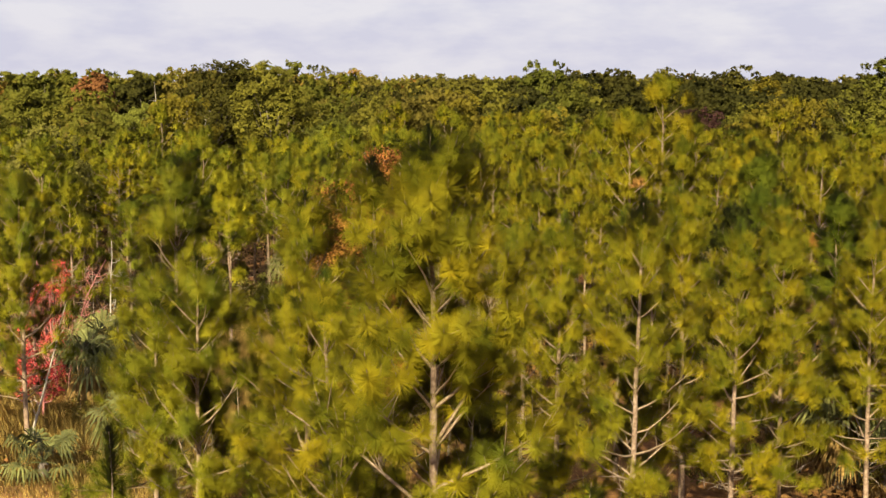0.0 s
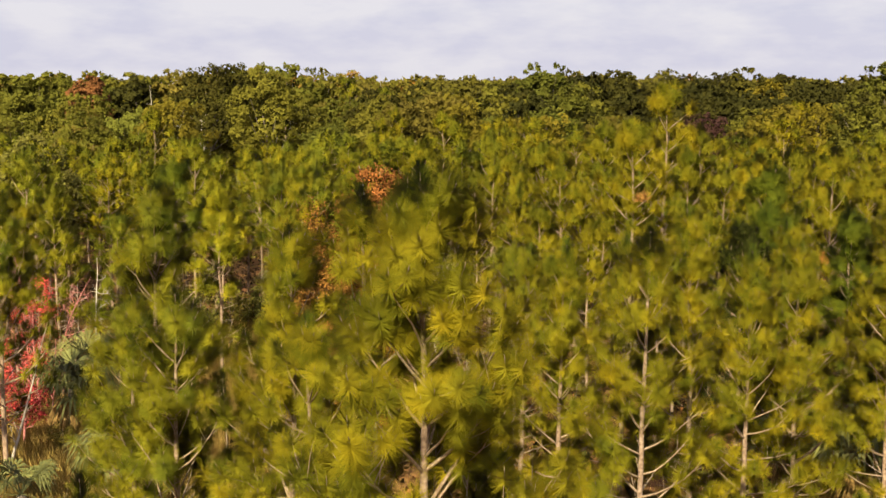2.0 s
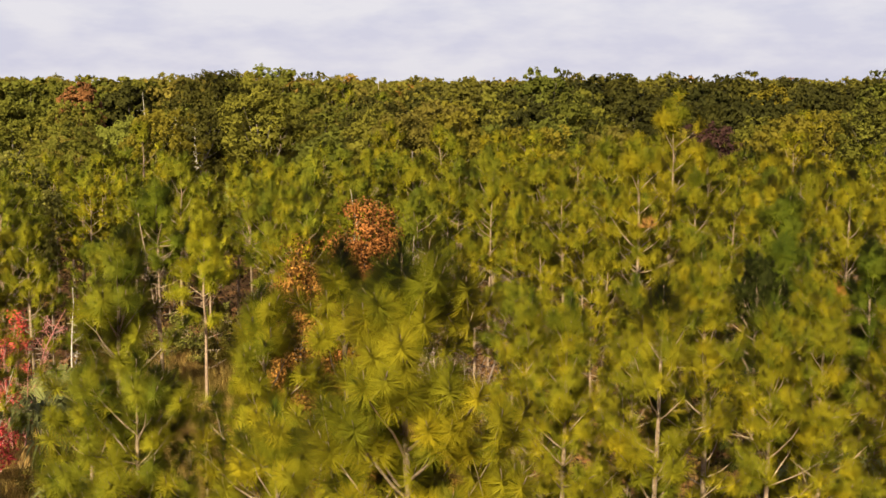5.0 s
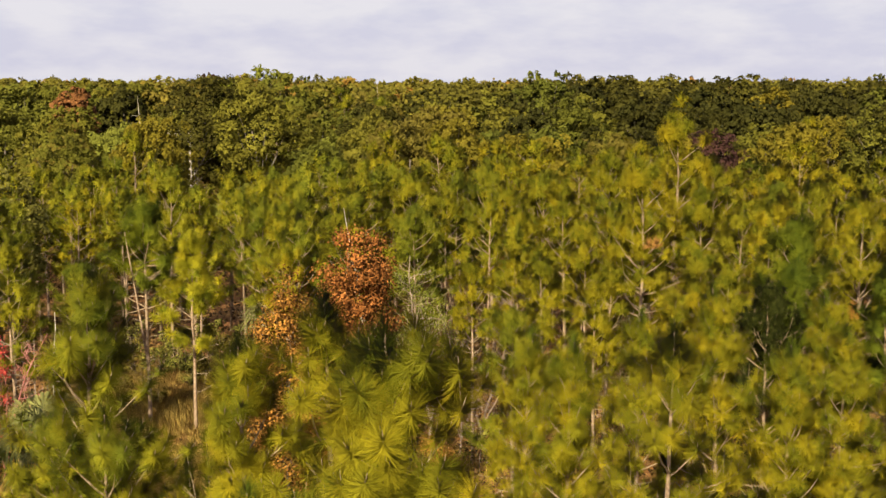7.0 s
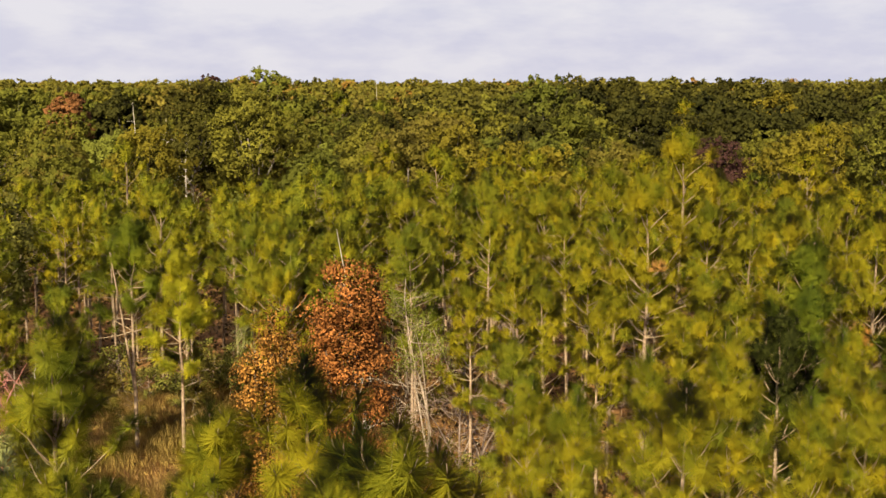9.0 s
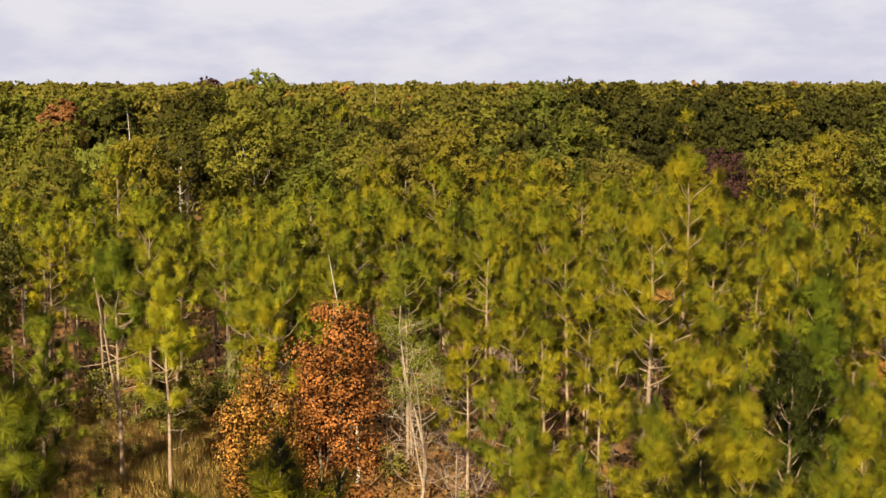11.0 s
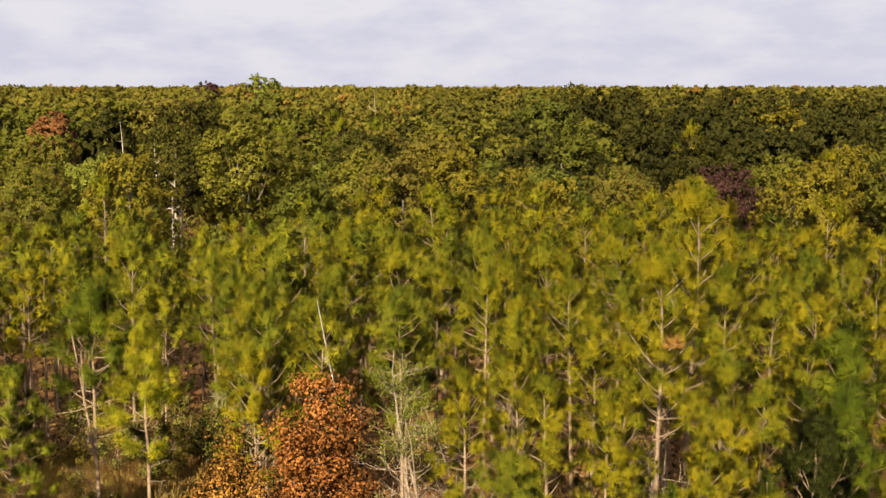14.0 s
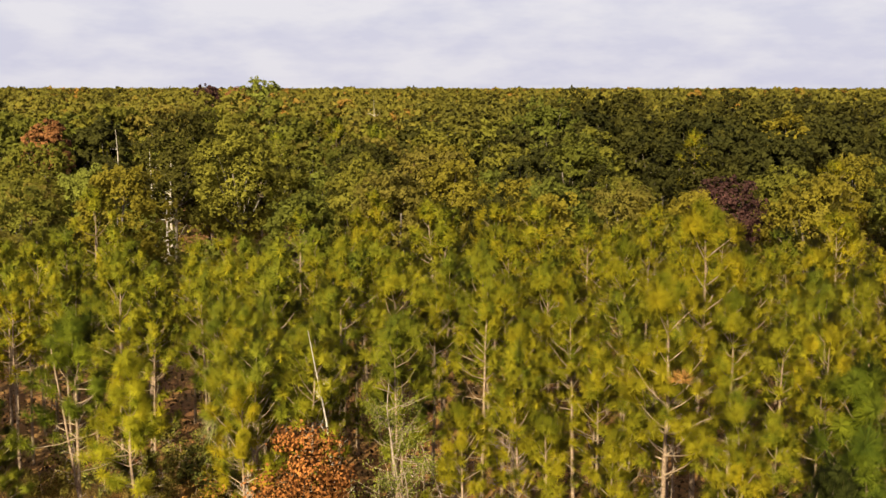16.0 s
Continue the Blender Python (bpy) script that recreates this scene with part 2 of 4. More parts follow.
class Geo:
    """Collects vertices, triangles or quads, and a tone for each vertex."""

    def __init__(self):
        self.v, self.f, self.t, self.b, self.n = [], [], [], [], 0

    def add(self, verts, faces, tone=0.5, bend=(0.0, 0.0, 1.0)):
        verts = np.asarray(verts, float).reshape(-1, 3)
        self.v.append(verts)
        self.f.append(np.asarray(faces, int) + self.n)
        self.t.append(np.broadcast_to(np.asarray(tone, float), (len(verts),)))
        self.b.append(np.broadcast_to(np.asarray(bend, float), (len(verts), 3)))
        self.n += len(verts)

    def tube(self, pts, radii, sides=5, tone=0.5):
        pts, radii = np.asarray(pts, float), np.asarray(radii, float)
        way = unit(np.gradient(pts, axis=0))
        side = unit(np.cross(way, np.where(np.abs(way[:, 2:3]) > 0.9, [[1.0, 0, 0]], [[0, 0, 1.0]])))
        up = np.cross(side, way)
        a = np.linspace(0, 2 * np.pi, sides, endpoint=False)
        ring = pts[:, None] + radii[:, None, None] * (np.cos(a)[None, :, None] * side[:, None] + np.sin(a)[None, :, None] * up[:, None])
        i, j = np.meshgrid(np.arange(len(pts) - 1), np.arange(sides), indexing="ij")
        k = (j + 1) % sides
        quads = np.stack([i * sides + j, i * sides + k, (i + 1) * sides + k, (i + 1) * sides + j], -1).reshape(-1, 4)
        self.add(ring, quads, tone)

    def mesh(self, name, material, smooth=False):
        bent_light = material.name in LEAFY
        me = bpy.data.meshes.new(name)
        v = np.concatenate(self.v)
        counts = np.concatenate([np.full(len(f), f.shape[1]) for f in self.f])
        loops = np.concatenate([f.ravel() for f in self.f])
        me.vertices.add(len(v))
        me.vertices.foreach_set("co", v.astype(np.float32).ravel())
        me.loops.add(len(loops))
        me.loops.foreach_set("vertex_index", loops.astype(np.int32))
        me.polygons.add(len(counts))
        me.polygons.foreach_set("loop_start", np.concatenate([[0], np.cumsum(counts)[:-1]]).astype(np.int32))
        me.polygons.foreach_set("use_smooth", np.full(len(counts), smooth))
        at = me.attributes.new("tone", "FLOAT", "POINT")
        at.data.foreach_set("value", np.concatenate(self.t).astype(np.float32))
        if bent_light:
            at = me.attributes.new("bend", "FLOAT_VECTOR", "POINT")
            at.data.foreach_set("vector", np.concatenate(self.b).astype(np.float32).ravel())
        me.update(calc_edges=True)
        me.materials.append(material)
        return me


def part(name, geo, material, parent, label="", smooth=False):
    ob = new(name, geo.mesh(name, material, smooth))
    ob.parent = parent
    return tagged(ob, label)


def thing(name, label, category, group="", kind=""):
    return tagged(new(name), label, category, group, kind)


def placed(x, y, z=0.0, turn=0.0, size=1.0, lean=(0.0, 0.0)):
    return pose(x, y, z, lean[0], lean[1], turn) @ Matrix.Diagonal((size, size, size, 1))


def add_tufts(geo, rng, spots, ways, n, length, width, spread=(6, 100), brush=0.13, tone=None, ball=0.38):
    """Bursts of n needles round the end of each shoot; the flat of each needle is turned up and outwards."""
    spots, ways = np.asarray(spots, float), unit(ways)
    c = len(spots)
    s = rng.random((c, n))
    theta = np.radians(spread[0] + (spread[1] - spread[0]) * (0.15 + 0.85 * s) + rng.normal(0, 9, (c, n)))
    phi = rng.random((c, n)) * 2 * np.pi
    side = unit(np.cross(ways, unit(rng.normal(size=(c, 3)))))
    up = np.cross(ways, side)
    round_ = np.cos(phi)[..., None] * side[:, None] + np.sin(phi)[..., None] * up[:, None]
    d = np.cos(theta)[..., None] * ways[:, None] + np.sin(theta)[..., None] * round_
    base = spots[:, None] - ways[:, None] * (s * brush)[..., None]
    tip = base + d * (length * (0.75 + 0.35 * rng.random((c, n))))[..., None]
    tip[..., 2] -= 0.05 * length * rng.random((c, n))
    out = unit(spots * np.array([1, 1, 0]) + 1e-6) * 0.8 + np.array([0, 0, 0.5])
    face = out[:, None] + 0.5 * round_ + rng.normal(0, 0.35, (c, n, 3))
    across = unit(np.cross(d, face)) * (width / 2)
    verts = np.stack([base - across, base + across, tip], 2).reshape(-1, 3)
    bend = unit(ball * d + 0.2 * ways[:, None] + 0.3 * out[:, None] + np.array([0, 0, 0.2]) + rng.normal(0, 0.05, (c, n, 3)))
    geo.add(verts, np.arange(len(verts)).reshape(-1, 3), np.repeat(rng.random(c) if tone is None else np.broadcast_to(tone, c), n * 3), np.repeat(bend.reshape(-1, 3), 3, axis=0))


def add_leaves(geo, rng, spots, size, outward=None, droop=0.0, tone=None, three=False, crown=None):
    """One folded leaf or spray at each spot, its face turned up and outwards."""
    spots = np.asarray(spots, float)
    c = len(spots)
    face = unit(rng.normal(0, 0.45, (c, 3)) + np.array([0, 0, 0.45]) + (0 if outward is None else 0.8 * np.asarray(outward)))
    d = unit(np.cross(face, rng.normal(size=(c, 3))) - np.array([0, 0, droop]))
    side = unit(np.cross(face, d))
    L = (size * (0.7 + 0.6 * rng.random(c)))[:, None]
    t = rng.random(c) if tone is None else tone
    bend = unit((0.6 if crown is None else 0.1) * face + np.array([0, 0, 0.15 if crown is None else 0.45]) + (0 if outward is None else (0.7 if crown is None else 0.45) * np.asarray(outward)) + (0 if crown is None else crown))
    if three:
        verts = np.stack([spots - side * L * 0.5, spots + side * L * 0.5, spots + d * L], 1).reshape(-1, 3)
        geo.add(verts, np.arange(len(verts)).reshape(-1, 3), np.repeat(t, 3), np.repeat(bend, 3, axis=0))
        return
    b = spots + d * L * 0.5 + side * L * 0.36 + face * L * 0.08
    e = spots + d * L * 0.5 - side * L * 0.36 + face * L * 0.08
    verts = np.stack([spots, b, spots + d * L, e], 1).reshape(-1, 3)
    geo.add(verts, np.arange(len(verts)).reshape(-1, 4), np.repeat(t, 4), np.repeat(bend, 4, axis=0))


def bent(start, way, length, n, rng, rise=0.0, wobble=0.06):
    """A polyline that grows from start along way, bending up or down and wandering."""
    pts, p, d = [np.asarray(start, float)], np.asarray(start, float), unit(way)
    for _ in range(n):
        d = unit(d + np.array([0, 0, rise / n]) + rng.normal(0, wobble, 3))
        p = p + d * length / n
        pts.append(p)
    return np.array(pts)


# ---- pines ----
def pine(rng, height=8.5, crown_from=0.38, reach=1.7, needles=60, needle=0.30, width=0.015, fill=1.0, dead=9, material=None,
         label="", fork=False, sides=6, single=False, simple=False, upward=0.55, spread=(8, 118), ball=0.65, bare=0.4):
    """A young planted pine: whorls of upswept limbs, each shoot ending in a burst of long needles.
    single: every branch, with its needles, is a part by itself."""
    tree = thing("pine_tree", label, "pine tree", "pines of the plantation")
    material = material or M_NEEDLE
    trunk, limbs, crown, snags = Geo(), Geo(), Geo(), Geo()
    nodes = 12
    zs = np.linspace(-0.15, height - 0.15, nodes)
    wander = np.cumsum(rng.normal(0, 0.022, (nodes, 2)), axis=0) * np.linspace(0, 1, nodes)[:, None] * 1.3
    stem = np.column_stack([wander, zs])
    r0 = 0.0088 * height
    trunk.tube(stem, r0 * (1 - zs / height) ** 0.75 + 0.008, sides)
    if fork:
        second = bent(stem[3], (0.14, 0.05, 1), height * 0.62, 7, rng, 0.1, 0.02)
        trunk.tube(second, np.linspace(r0 * 0.75, 0.02, len(second)), sides)
    part("trunk", trunk, M_BARK, tree, "greyish-brown scaly bark", True)

    def at(z):
        return np.array([np.interp(z, zs, stem[:, 0]), np.interp(z, zs, stem[:, 1]), z])

    def branch(lines, spots, ways, deep=0.0):
        if single:
            limbs_, crown_ = Geo(), Geo()
        else:
            limbs_, crown_ = limbs, crown
        for pts, r in ([(lines[0][0][[0, 2, -1]], lines[0][1][[0, 2, -1]])] if simple else lines):
            limbs_.tube(pts, r, 4 if len(pts) > 3 else 3)
        if single:                                   # the pale bud at the end of each shoot
            for p, w in zip(spots, unit(ways)):
                limbs_.tube(np.array([p - 0.02 * w, p + 0.10 * w]), [0.009, 0.003], 3)
        add_tufts(crown_, rng, spots, ways, needles, needle, width, spread, ball=ball, tone=np.clip(rng.random(len(spots)) - deep, 0, 1))
        if single:
            b_ = part("branch", limbs_, M_LIMB, tree, smooth=True)
            part("needles", crown_, material, b_)

    z = height * crown_from
    while z < height - 0.6:
        u = (z - height * crown_from) / (height * (1 - crown_from))
        full = min(1.0, 0.75 + 1.2 * u)
        out = reach * (1 - u) ** 0.62 * full * min(1.0, 0.25 + 3.2 * (1 - u))
        turn0 = rng.random() * 360
        count = rng.integers(3, 6)
        for b in range(count):
            a = radians(turn0 + b * 360 / count + rng.normal(0, 16))
            rise = radians(6 + 52 * u + rng.normal(0, 10))
            L = out * (0.6 + 0.55 * rng.random()) + 0.12
            way = np.array([math.cos(a) * math.cos(rise), math.sin(a) * math.cos(rise), math.sin(rise)])
            line = bent(at(z + rng.normal(0, 0.08)), way, L, 5, rng, 0.6, 0.10)
            lines, spots, ways = [(line, np.linspace(0.011 + 0.010 * L, 0.006, 6))], [line[-1]], [unit(line[-1] - line[-2]) + np.array([0, 0, upward])]
            for k in range(int((1.4 + L * 3.6) * fill + rng.random())):
                i = 5 * (bare + (0.98 - bare) * rng.random() ** 0.8)
                p = line[int(i)] + (line[min(5, int(i) + 1)] - line[int(i)]) * (i % 1)
                sway = rng.normal(0, 1, 3) * np.array([0.9, 0.9, 0.4]) + np.array([0, 0, 0.5])
                twig = bent(p, unit(way + sway), 0.08 + 0.42 * rng.random() * L ** 0.6, 2, rng, 0.4, 0.08)
                lines.append((twig, np.linspace(0.008, 0.005, 3)))
                spots.append(twig[-1])
                ways.append(unit(twig[-1] - twig[-2]) + np.array([0, 0, upward]))
            branch(lines, spots, ways, 0.55 * max(0.0, u - 0.7) / 0.3)
        if u > 0.35:
            a = rng.random() * 2 * np.pi
            line = bent(at(z + 0.2), (math.cos(a), math.sin(a), 0.8), 0.16, 2, rng)
            branch([(line, np.array([0.009, 0.007, 0.005]))], [line[-1], at(z + 0.12)], [(0.4 * math.cos(a), 0.4 * math.sin(a), 1), (-0.5 * math.cos(a), -0.5 * math.sin(a), 1)])
        z += 0.42 + 0.2 * rng.random()
    for k in range(5):
        a = 2 * np.pi * (k + rng.random() * 0.6) / 5
        line = bent(at(height - 0.65 - 0.15 * rng.random()), (math.cos(a) * 0.7, math.sin(a) * 0.7, 0.9), 0.16 + 0.12 * rng.random(), 3, rng, 0.6)
        branch([(line, np.linspace(0.012, 0.006, 4))], [line[-1]], [(0.1 * math.cos(a), 0.1 * math.sin(a), 1)], 0.55)
    leader = Geo() if single else crown
    tops = np.array([at(height - d) for d in (0.12, 0.32, 0.55, 0.8)])
    add_tufts(leader, rng, tops, [(0, 0, 1)] * 4, needles, needle * 1.1, width, (12, 66), 0.3, ball=ball, tone=0.25 * rng.random(4))
    if single:
        part("leader_needles", leader, M_NEEDLE_DARK, tree, "upright brush of needles at the tip")
    for k in range(dead):
        zz = height * (0.16 + (crown_from + 0.12 - 0.16) * (k + rng.random()) / dead)
        a = rng.random() * 2 * np.pi
        L = 0.35 + 0.85 * rng.random()
        g = Geo() if single else snags
        line = bent(at(zz), (math.cos(a), math.sin(a), 0.25), L, 4, rng, 0.15, 0.16)
        g.tube(line, np.linspace(0.010, 0.004, 5), 4)
        for s in (2, 3):
            twig = bent(line[s], unit(line[s] - line[s - 1] + rng.normal(0, 0.6, 3)), 0.2 + 0.3 * rng.random(), 2, rng)
            g.tube(twig, [0.007, 0.005, 0.003], 3)
        if single:
            part("dead_branch", g, M_DEADWOOD, tree, "bare grey dead branch", True)
    if not single:
        tagged(part("branchwork", limbs, M_LIMB, tree, smooth=True), kind="stuff")
        part("crown", crown, material, tree, "bursts of long needles")
        if dead:
            tagged(part("deadwood", snags, M_DEADWOOD, tree, "bare grey dead branches", True), kind="stuff")
    return tree


GREEN_LABEL = "young pine with green needle tufts, standing in the plantation"
PINE_LABEL = "young pine with yellow-green needle tufts, standing in the plantation"


def pines_of(seed, heights, **kw):
    kinds = kw.pop("materials", (M_NEEDLE,))
    return Stock([pine(np.random.default_rng(seed + i), height=h, label=PINE_LABEL if kinds[i % len(kinds)] is M_NEEDLE else GREEN_LABEL, material=kinds[i % len(kinds)], **kw) for i, h in enumerate(heights)], heights)


def kind_at(x, r):
    """Odd models are the greener ones, commoner towards the clearing's side."""
    return 2 * int(r.integers(0, 3)) + int(r.random() < np.clip(0.62 - 0.045 * x, 0.12, 0.85))


class Stock:
    """Models that are set out first as they are, then as copies."""

    def __init__(self, models, heights):
        self.models, self.heights, self.used, self.next = models, heights, set(), 0

    def plant(self, x, y, top, turn, index=None, lean=(0, 0)):
        i = self.next % len(self.models) if index is None else index
        self.next += 1
        m = placed(x, y, 0, turn, (top + 0.0021 * y) / self.heights[i], lean)
        if i in self.used:
            return copy_thing(self.models[i], m @ Matrix.Diagonal([1 / k for k in self.models[i].scale] + [1]))
        self.used.add(i)
        self.models[i].matrix_basis = m
        return self.models[i]


rng = np.random.default_rng(7)

# ---- ground ----
def make_ground():
    g = Geo()
    n = 96
    xs = np.sign(np.linspace(-1, 1, n)) * np.abs(np.linspace(-1, 1, n)) ** 3 * 4500
    X, Y = np.meshgrid(xs, xs, indexing="ij")
    r = np.random.default_rng(1)
    Z = r.normal(0, 0.05, X.shape) * (np.hypot(X, Y) < 300)
    i, j = np.meshgrid(np.arange(n - 1), np.arange(n - 1), indexing="ij")
    q = np.stack([i * n + j, (i + 1) * n + j, (i + 1) * n + j + 1, i * n + j + 1], -1).reshape(-1, 4)
    g.add(np.stack([X, Y + 30, Z], -1), q)
    return tagged(new("ground", g.mesh("ground", M_GROUND, True)), "sandy ground with rust-brown pine straw and dry grass", "ground", kind="structure")


make_ground()

# ---- the pines nearest to the camera, each at its own place: x, y, height ----
hero = pine(np.random.default_rng(21), 9.95, 0.17, 2.9, 340, 0.27, 0.0056, 1.35, 14, label="tall young pine with bright yellow-green needle tufts", sides=8, single=True)
hero.matrix_basis = placed(-0.08, 16.4, 0, 30)

near = pines_of(100, [8.4, 8.0, 8.8, 7.6, 8.2, 7.2], crown_from=0.17, reach=1.95, needles=260, needle=0.27, width=0.0067, fill=0.74, dead=8, single=True, bare=0.32, materials=(M_NEEDLE, M_NEEDLE_GREEN))
NEAR = [(-1.8, 18.8, 7.6), (-1.1, 22.0, 9.2), (-2.65, 22.3, 8.5), (-4.85, 23.5, 7.2), (-6.0, 24.6, 6.8), (-5.95, 25.8, 8.9),
        (3.95, 24.6, 8.2), (2.5, 26.5, 7.75), (1.85, 29.0, 7.3), (5.85, 28.8, 8.2), (6.6, 27.0, 7.5), (7.85, 27.5, 7.5), (10.2, 28.3, 7.3),
        (-3.6, 26.8, 6.2), (0.9, 21.6, 6.3), (8.8, 31.5, 7.6), (4.6, 31.5, 7.2), (11.7, 31.6, 7.9), (-12.3, 35.0, 8.0), (12.8, 35.2, 7.8)]
for x, y, h in NEAR:
    near.plant(x, y, h, rng.random() * 360, 2 * int(rng.integers(0, 3)) + (x < -4), lean=tuple(rng.normal(0, 0.8, 2)))

# ---- the middle of the plantation ----
middle = pines_of(200, [8.3, 7.8, 8.8, 7.4, 8.0, 7.0], crown_from=0.40, reach=1.75, needles=165, needle=0.28, width=0.0115, fill=0.70, dead=12, sides=5, bare=0.28, materials=(M_NEEDLE, M_NEEDLE_GREEN))
MIDDLE = [(3.35, 40.7, 7.1), (4.85, 41.0, 6.4), (11.6, 46.2, 8.3), (6.9, 45.4, 9.6), (13.5, 43.5, 8.7),
          (-11.6, 44.6, 6.4), (-13.3, 43.4, 7.2), (-15.1, 44.1, 7.2), (8.4, 43.2, 6.9), (1.3, 43.6, 6.7),
          (2.2, 36.6, 6.3), (6.3, 36.2, 6.6), (7.4, 39.4, 6.8), (15.6, 41.2, 8.1), (-4.6, 44.6, 6.9), (-3.2, 48.6, 7.6),
          (2.9, 49.4, 7.7), (9.9, 50.5, 8.4), (5.4, 54.5, 8.3), (2.65, 58.4, 8.8), (0.7, 60.3, 8.2), (9.15, 52.4, 10.9), (11.5, 55.0, 9.2),
          (7.4, 56.9, 9.3), (15.4, 54.4, 8.2), (14.7, 58.0, 7.9), (15.4, 60.3, 8.6), (-5.6, 51.5, 7.6), (-0.6, 51.3, 7.4), (-7.0, 54.5, 7.5)]
planted = {}
for x, y, h in MIDDLE:
    planted[x, y] = middle.plant(x, y, h, rng.random() * 360, kind_at(x, rng), lean=tuple(rng.normal(0, 1.0, 2)))
for key, spot in [((6.9, 45.4), (7.1, 44.4, 6.9)), ((2.9, 49.4), (2.6, 48.5, 6.1)), ((13.5, 43.5), (13.2, 42.4, 5.2))]:
    host, g = planted[key], Geo()
    local = np.array(host.matrix_basis.inverted() @ Vector(spot))
    add_tufts(g, rng, local + rng.normal(0, 0.1, (3, 3)), [(0, 0, 1)] * 3, 60, 0.24, 0.02, ball=0.5)
    part("dead_needles", g, M_NEEDLE_DEAD, host, "tuft of dead orange-brown needles")

yellow_pine = pine(np.random.default_rng(301), 7.1, 0.42, 1.5, 150, 0.32, 0.013, 0.8, 6, M_NEEDLE_YELLOW, "young pine with conspicuously yellow needles beside the clearing")
yellow_pine.matrix_basis = placed(-8.4, 47.4, 0, 40)
dark_pine = pine(np.random.default_rng(302), 8.0, 0.52, 1.7, 150, 0.32, 0.013, 0.7, 22, M_NEEDLE_DARK, "dark green pine on pale twin trunks at the clearing", fork=True)
dark_pine.matrix_basis = placed(-10.2, 48.2, 0, 150)
deep_pine = pine(np.random.default_rng(303), 7.4, 0.2, 1.6, 150, 0.32, 0.013, 0.7, 4, M_NEEDLE_DARK, "dense dark green pine among lighter ones")
deep_pine.matrix_basis = placed(10.1, 38.4, 0, 80)
for x, y, h, turn in [(10.5, 40.7, 8.4, 200), (12.3, 37.4, 7.3, 310), (13.2, 39.4, 7.0, 20)]:
    k = h / 7.4
    copy_thing(deep_pine, placed(x, y, 0, turn, k))

# added tree, coloured as the dark hollow of shade beneath the deep green pine
hollow_tree = pine(np.random.default_rng(304), 7.0, 0.1, 1.9, 130, 0.2, 0.014, 1.5, 0, M_HOLLOW, "low blackish green tree added for the shaded hollow among lighter pines")
hollow_tree.matrix_basis = placed(9.0, 37.4, 0, 120)

# ---- the far side of the plantation ----
far = pines_of(400, [8.3, 7.7, 8.8, 7.2, 8.0, 7.5], crown_from=0.46, reach=1.65, needles=95, needle=0.28, width=0.0160, fill=0.52, dead=2, sides=4, simple=True, bare=0.3, materials=(M_NEEDLE, M_NEEDLE_GREEN))
back_pines = pines_of(450, [8.3, 7.7, 8.8, 7.2, 8.0, 7.5], crown_from=0.5, reach=1.65, needles=42, needle=0.30, width=0.03, fill=0.42, dead=0, sides=4, simple=True, bare=0.3, materials=(M_NEEDLE, M_NEEDLE_GREEN))
taken = [(x, y) for x, y, h in NEAR + MIDDLE] + [(-18.2, 55.5), (-16.8, 56.5), (-8.35, 46.6), (-9.9, 46.8), (10.1, 38.4), (10.5, 40.7), (12.3, 37.4), (13.2, 39.4), (-0.1, 16.4), (-0.3, 46.5), (-2.2, 44.3)]


def clear_of(x, y, gap):
    return all((x - a) ** 2 + (y - b) ** 2 > gap * gap for a, b in taken)


def in_clearing(x, y):
    return (-15.5 < x < -6.4 and 26 < y < 56) or (-6.5 < x < 1.2 and 26 < y < 44) or (0 < x < 2.6 and 38 < y < 45)


step = 2.65
for iy in range(int(36 / step)):
    yy = 41.5 + iy * step
    for ix in range(-26, 27):
        x, y = ix * step + rng.normal(0, 0.55), yy + rng.normal(0, 0.55)
        if abs(x) > 0.38 * y + 2.5 or in_clearing(x, y) or not clear_of(x, y, 1.55):
            continue
        if y > 71.5 + 4 * rng.random() - 0.35 * max(0.0, x - 4) or (x < -9 and y > 70 + rng.random() * 8):
            continue
        taken.append((x, y))
        (far if y < 57 else back_pines).plant(x, y, 7.6 + rng.normal(0, 0.5) + (0.058 if x > -4 else 0.0) * max(0.0, y - 50), rng.random() * 360, kind_at(x, rng), lean=tuple(rng.normal(0, 1.2, 2)))

# the thicker stand behind the clearing
for ix in range(8):
    for iy in range(6):
        x, y = -17.0 + 1.9 * ix + rng.normal(0, 0.35), 57.2 + 2.0 * iy + rng.normal(0, 0.35)
        if clear_of(x, y, 1.25):
            taken.append((x, y))
            far.plant(x, y, 7.2 + rng.normal(0, 0.5), rng.random() * 360, kind_at(x, rng))

# pines beside the view that shade what lies in it
for x, y, h in [(13.9, 33.0, 7.9), (15.5, 37.6, 8.0), (-17.4, 41.0, 7.7), (17.6, 44.0, 8.2), (13.0, 29.2, 7.4)]:
    far.plant(x, y, h, rng.random() * 360)


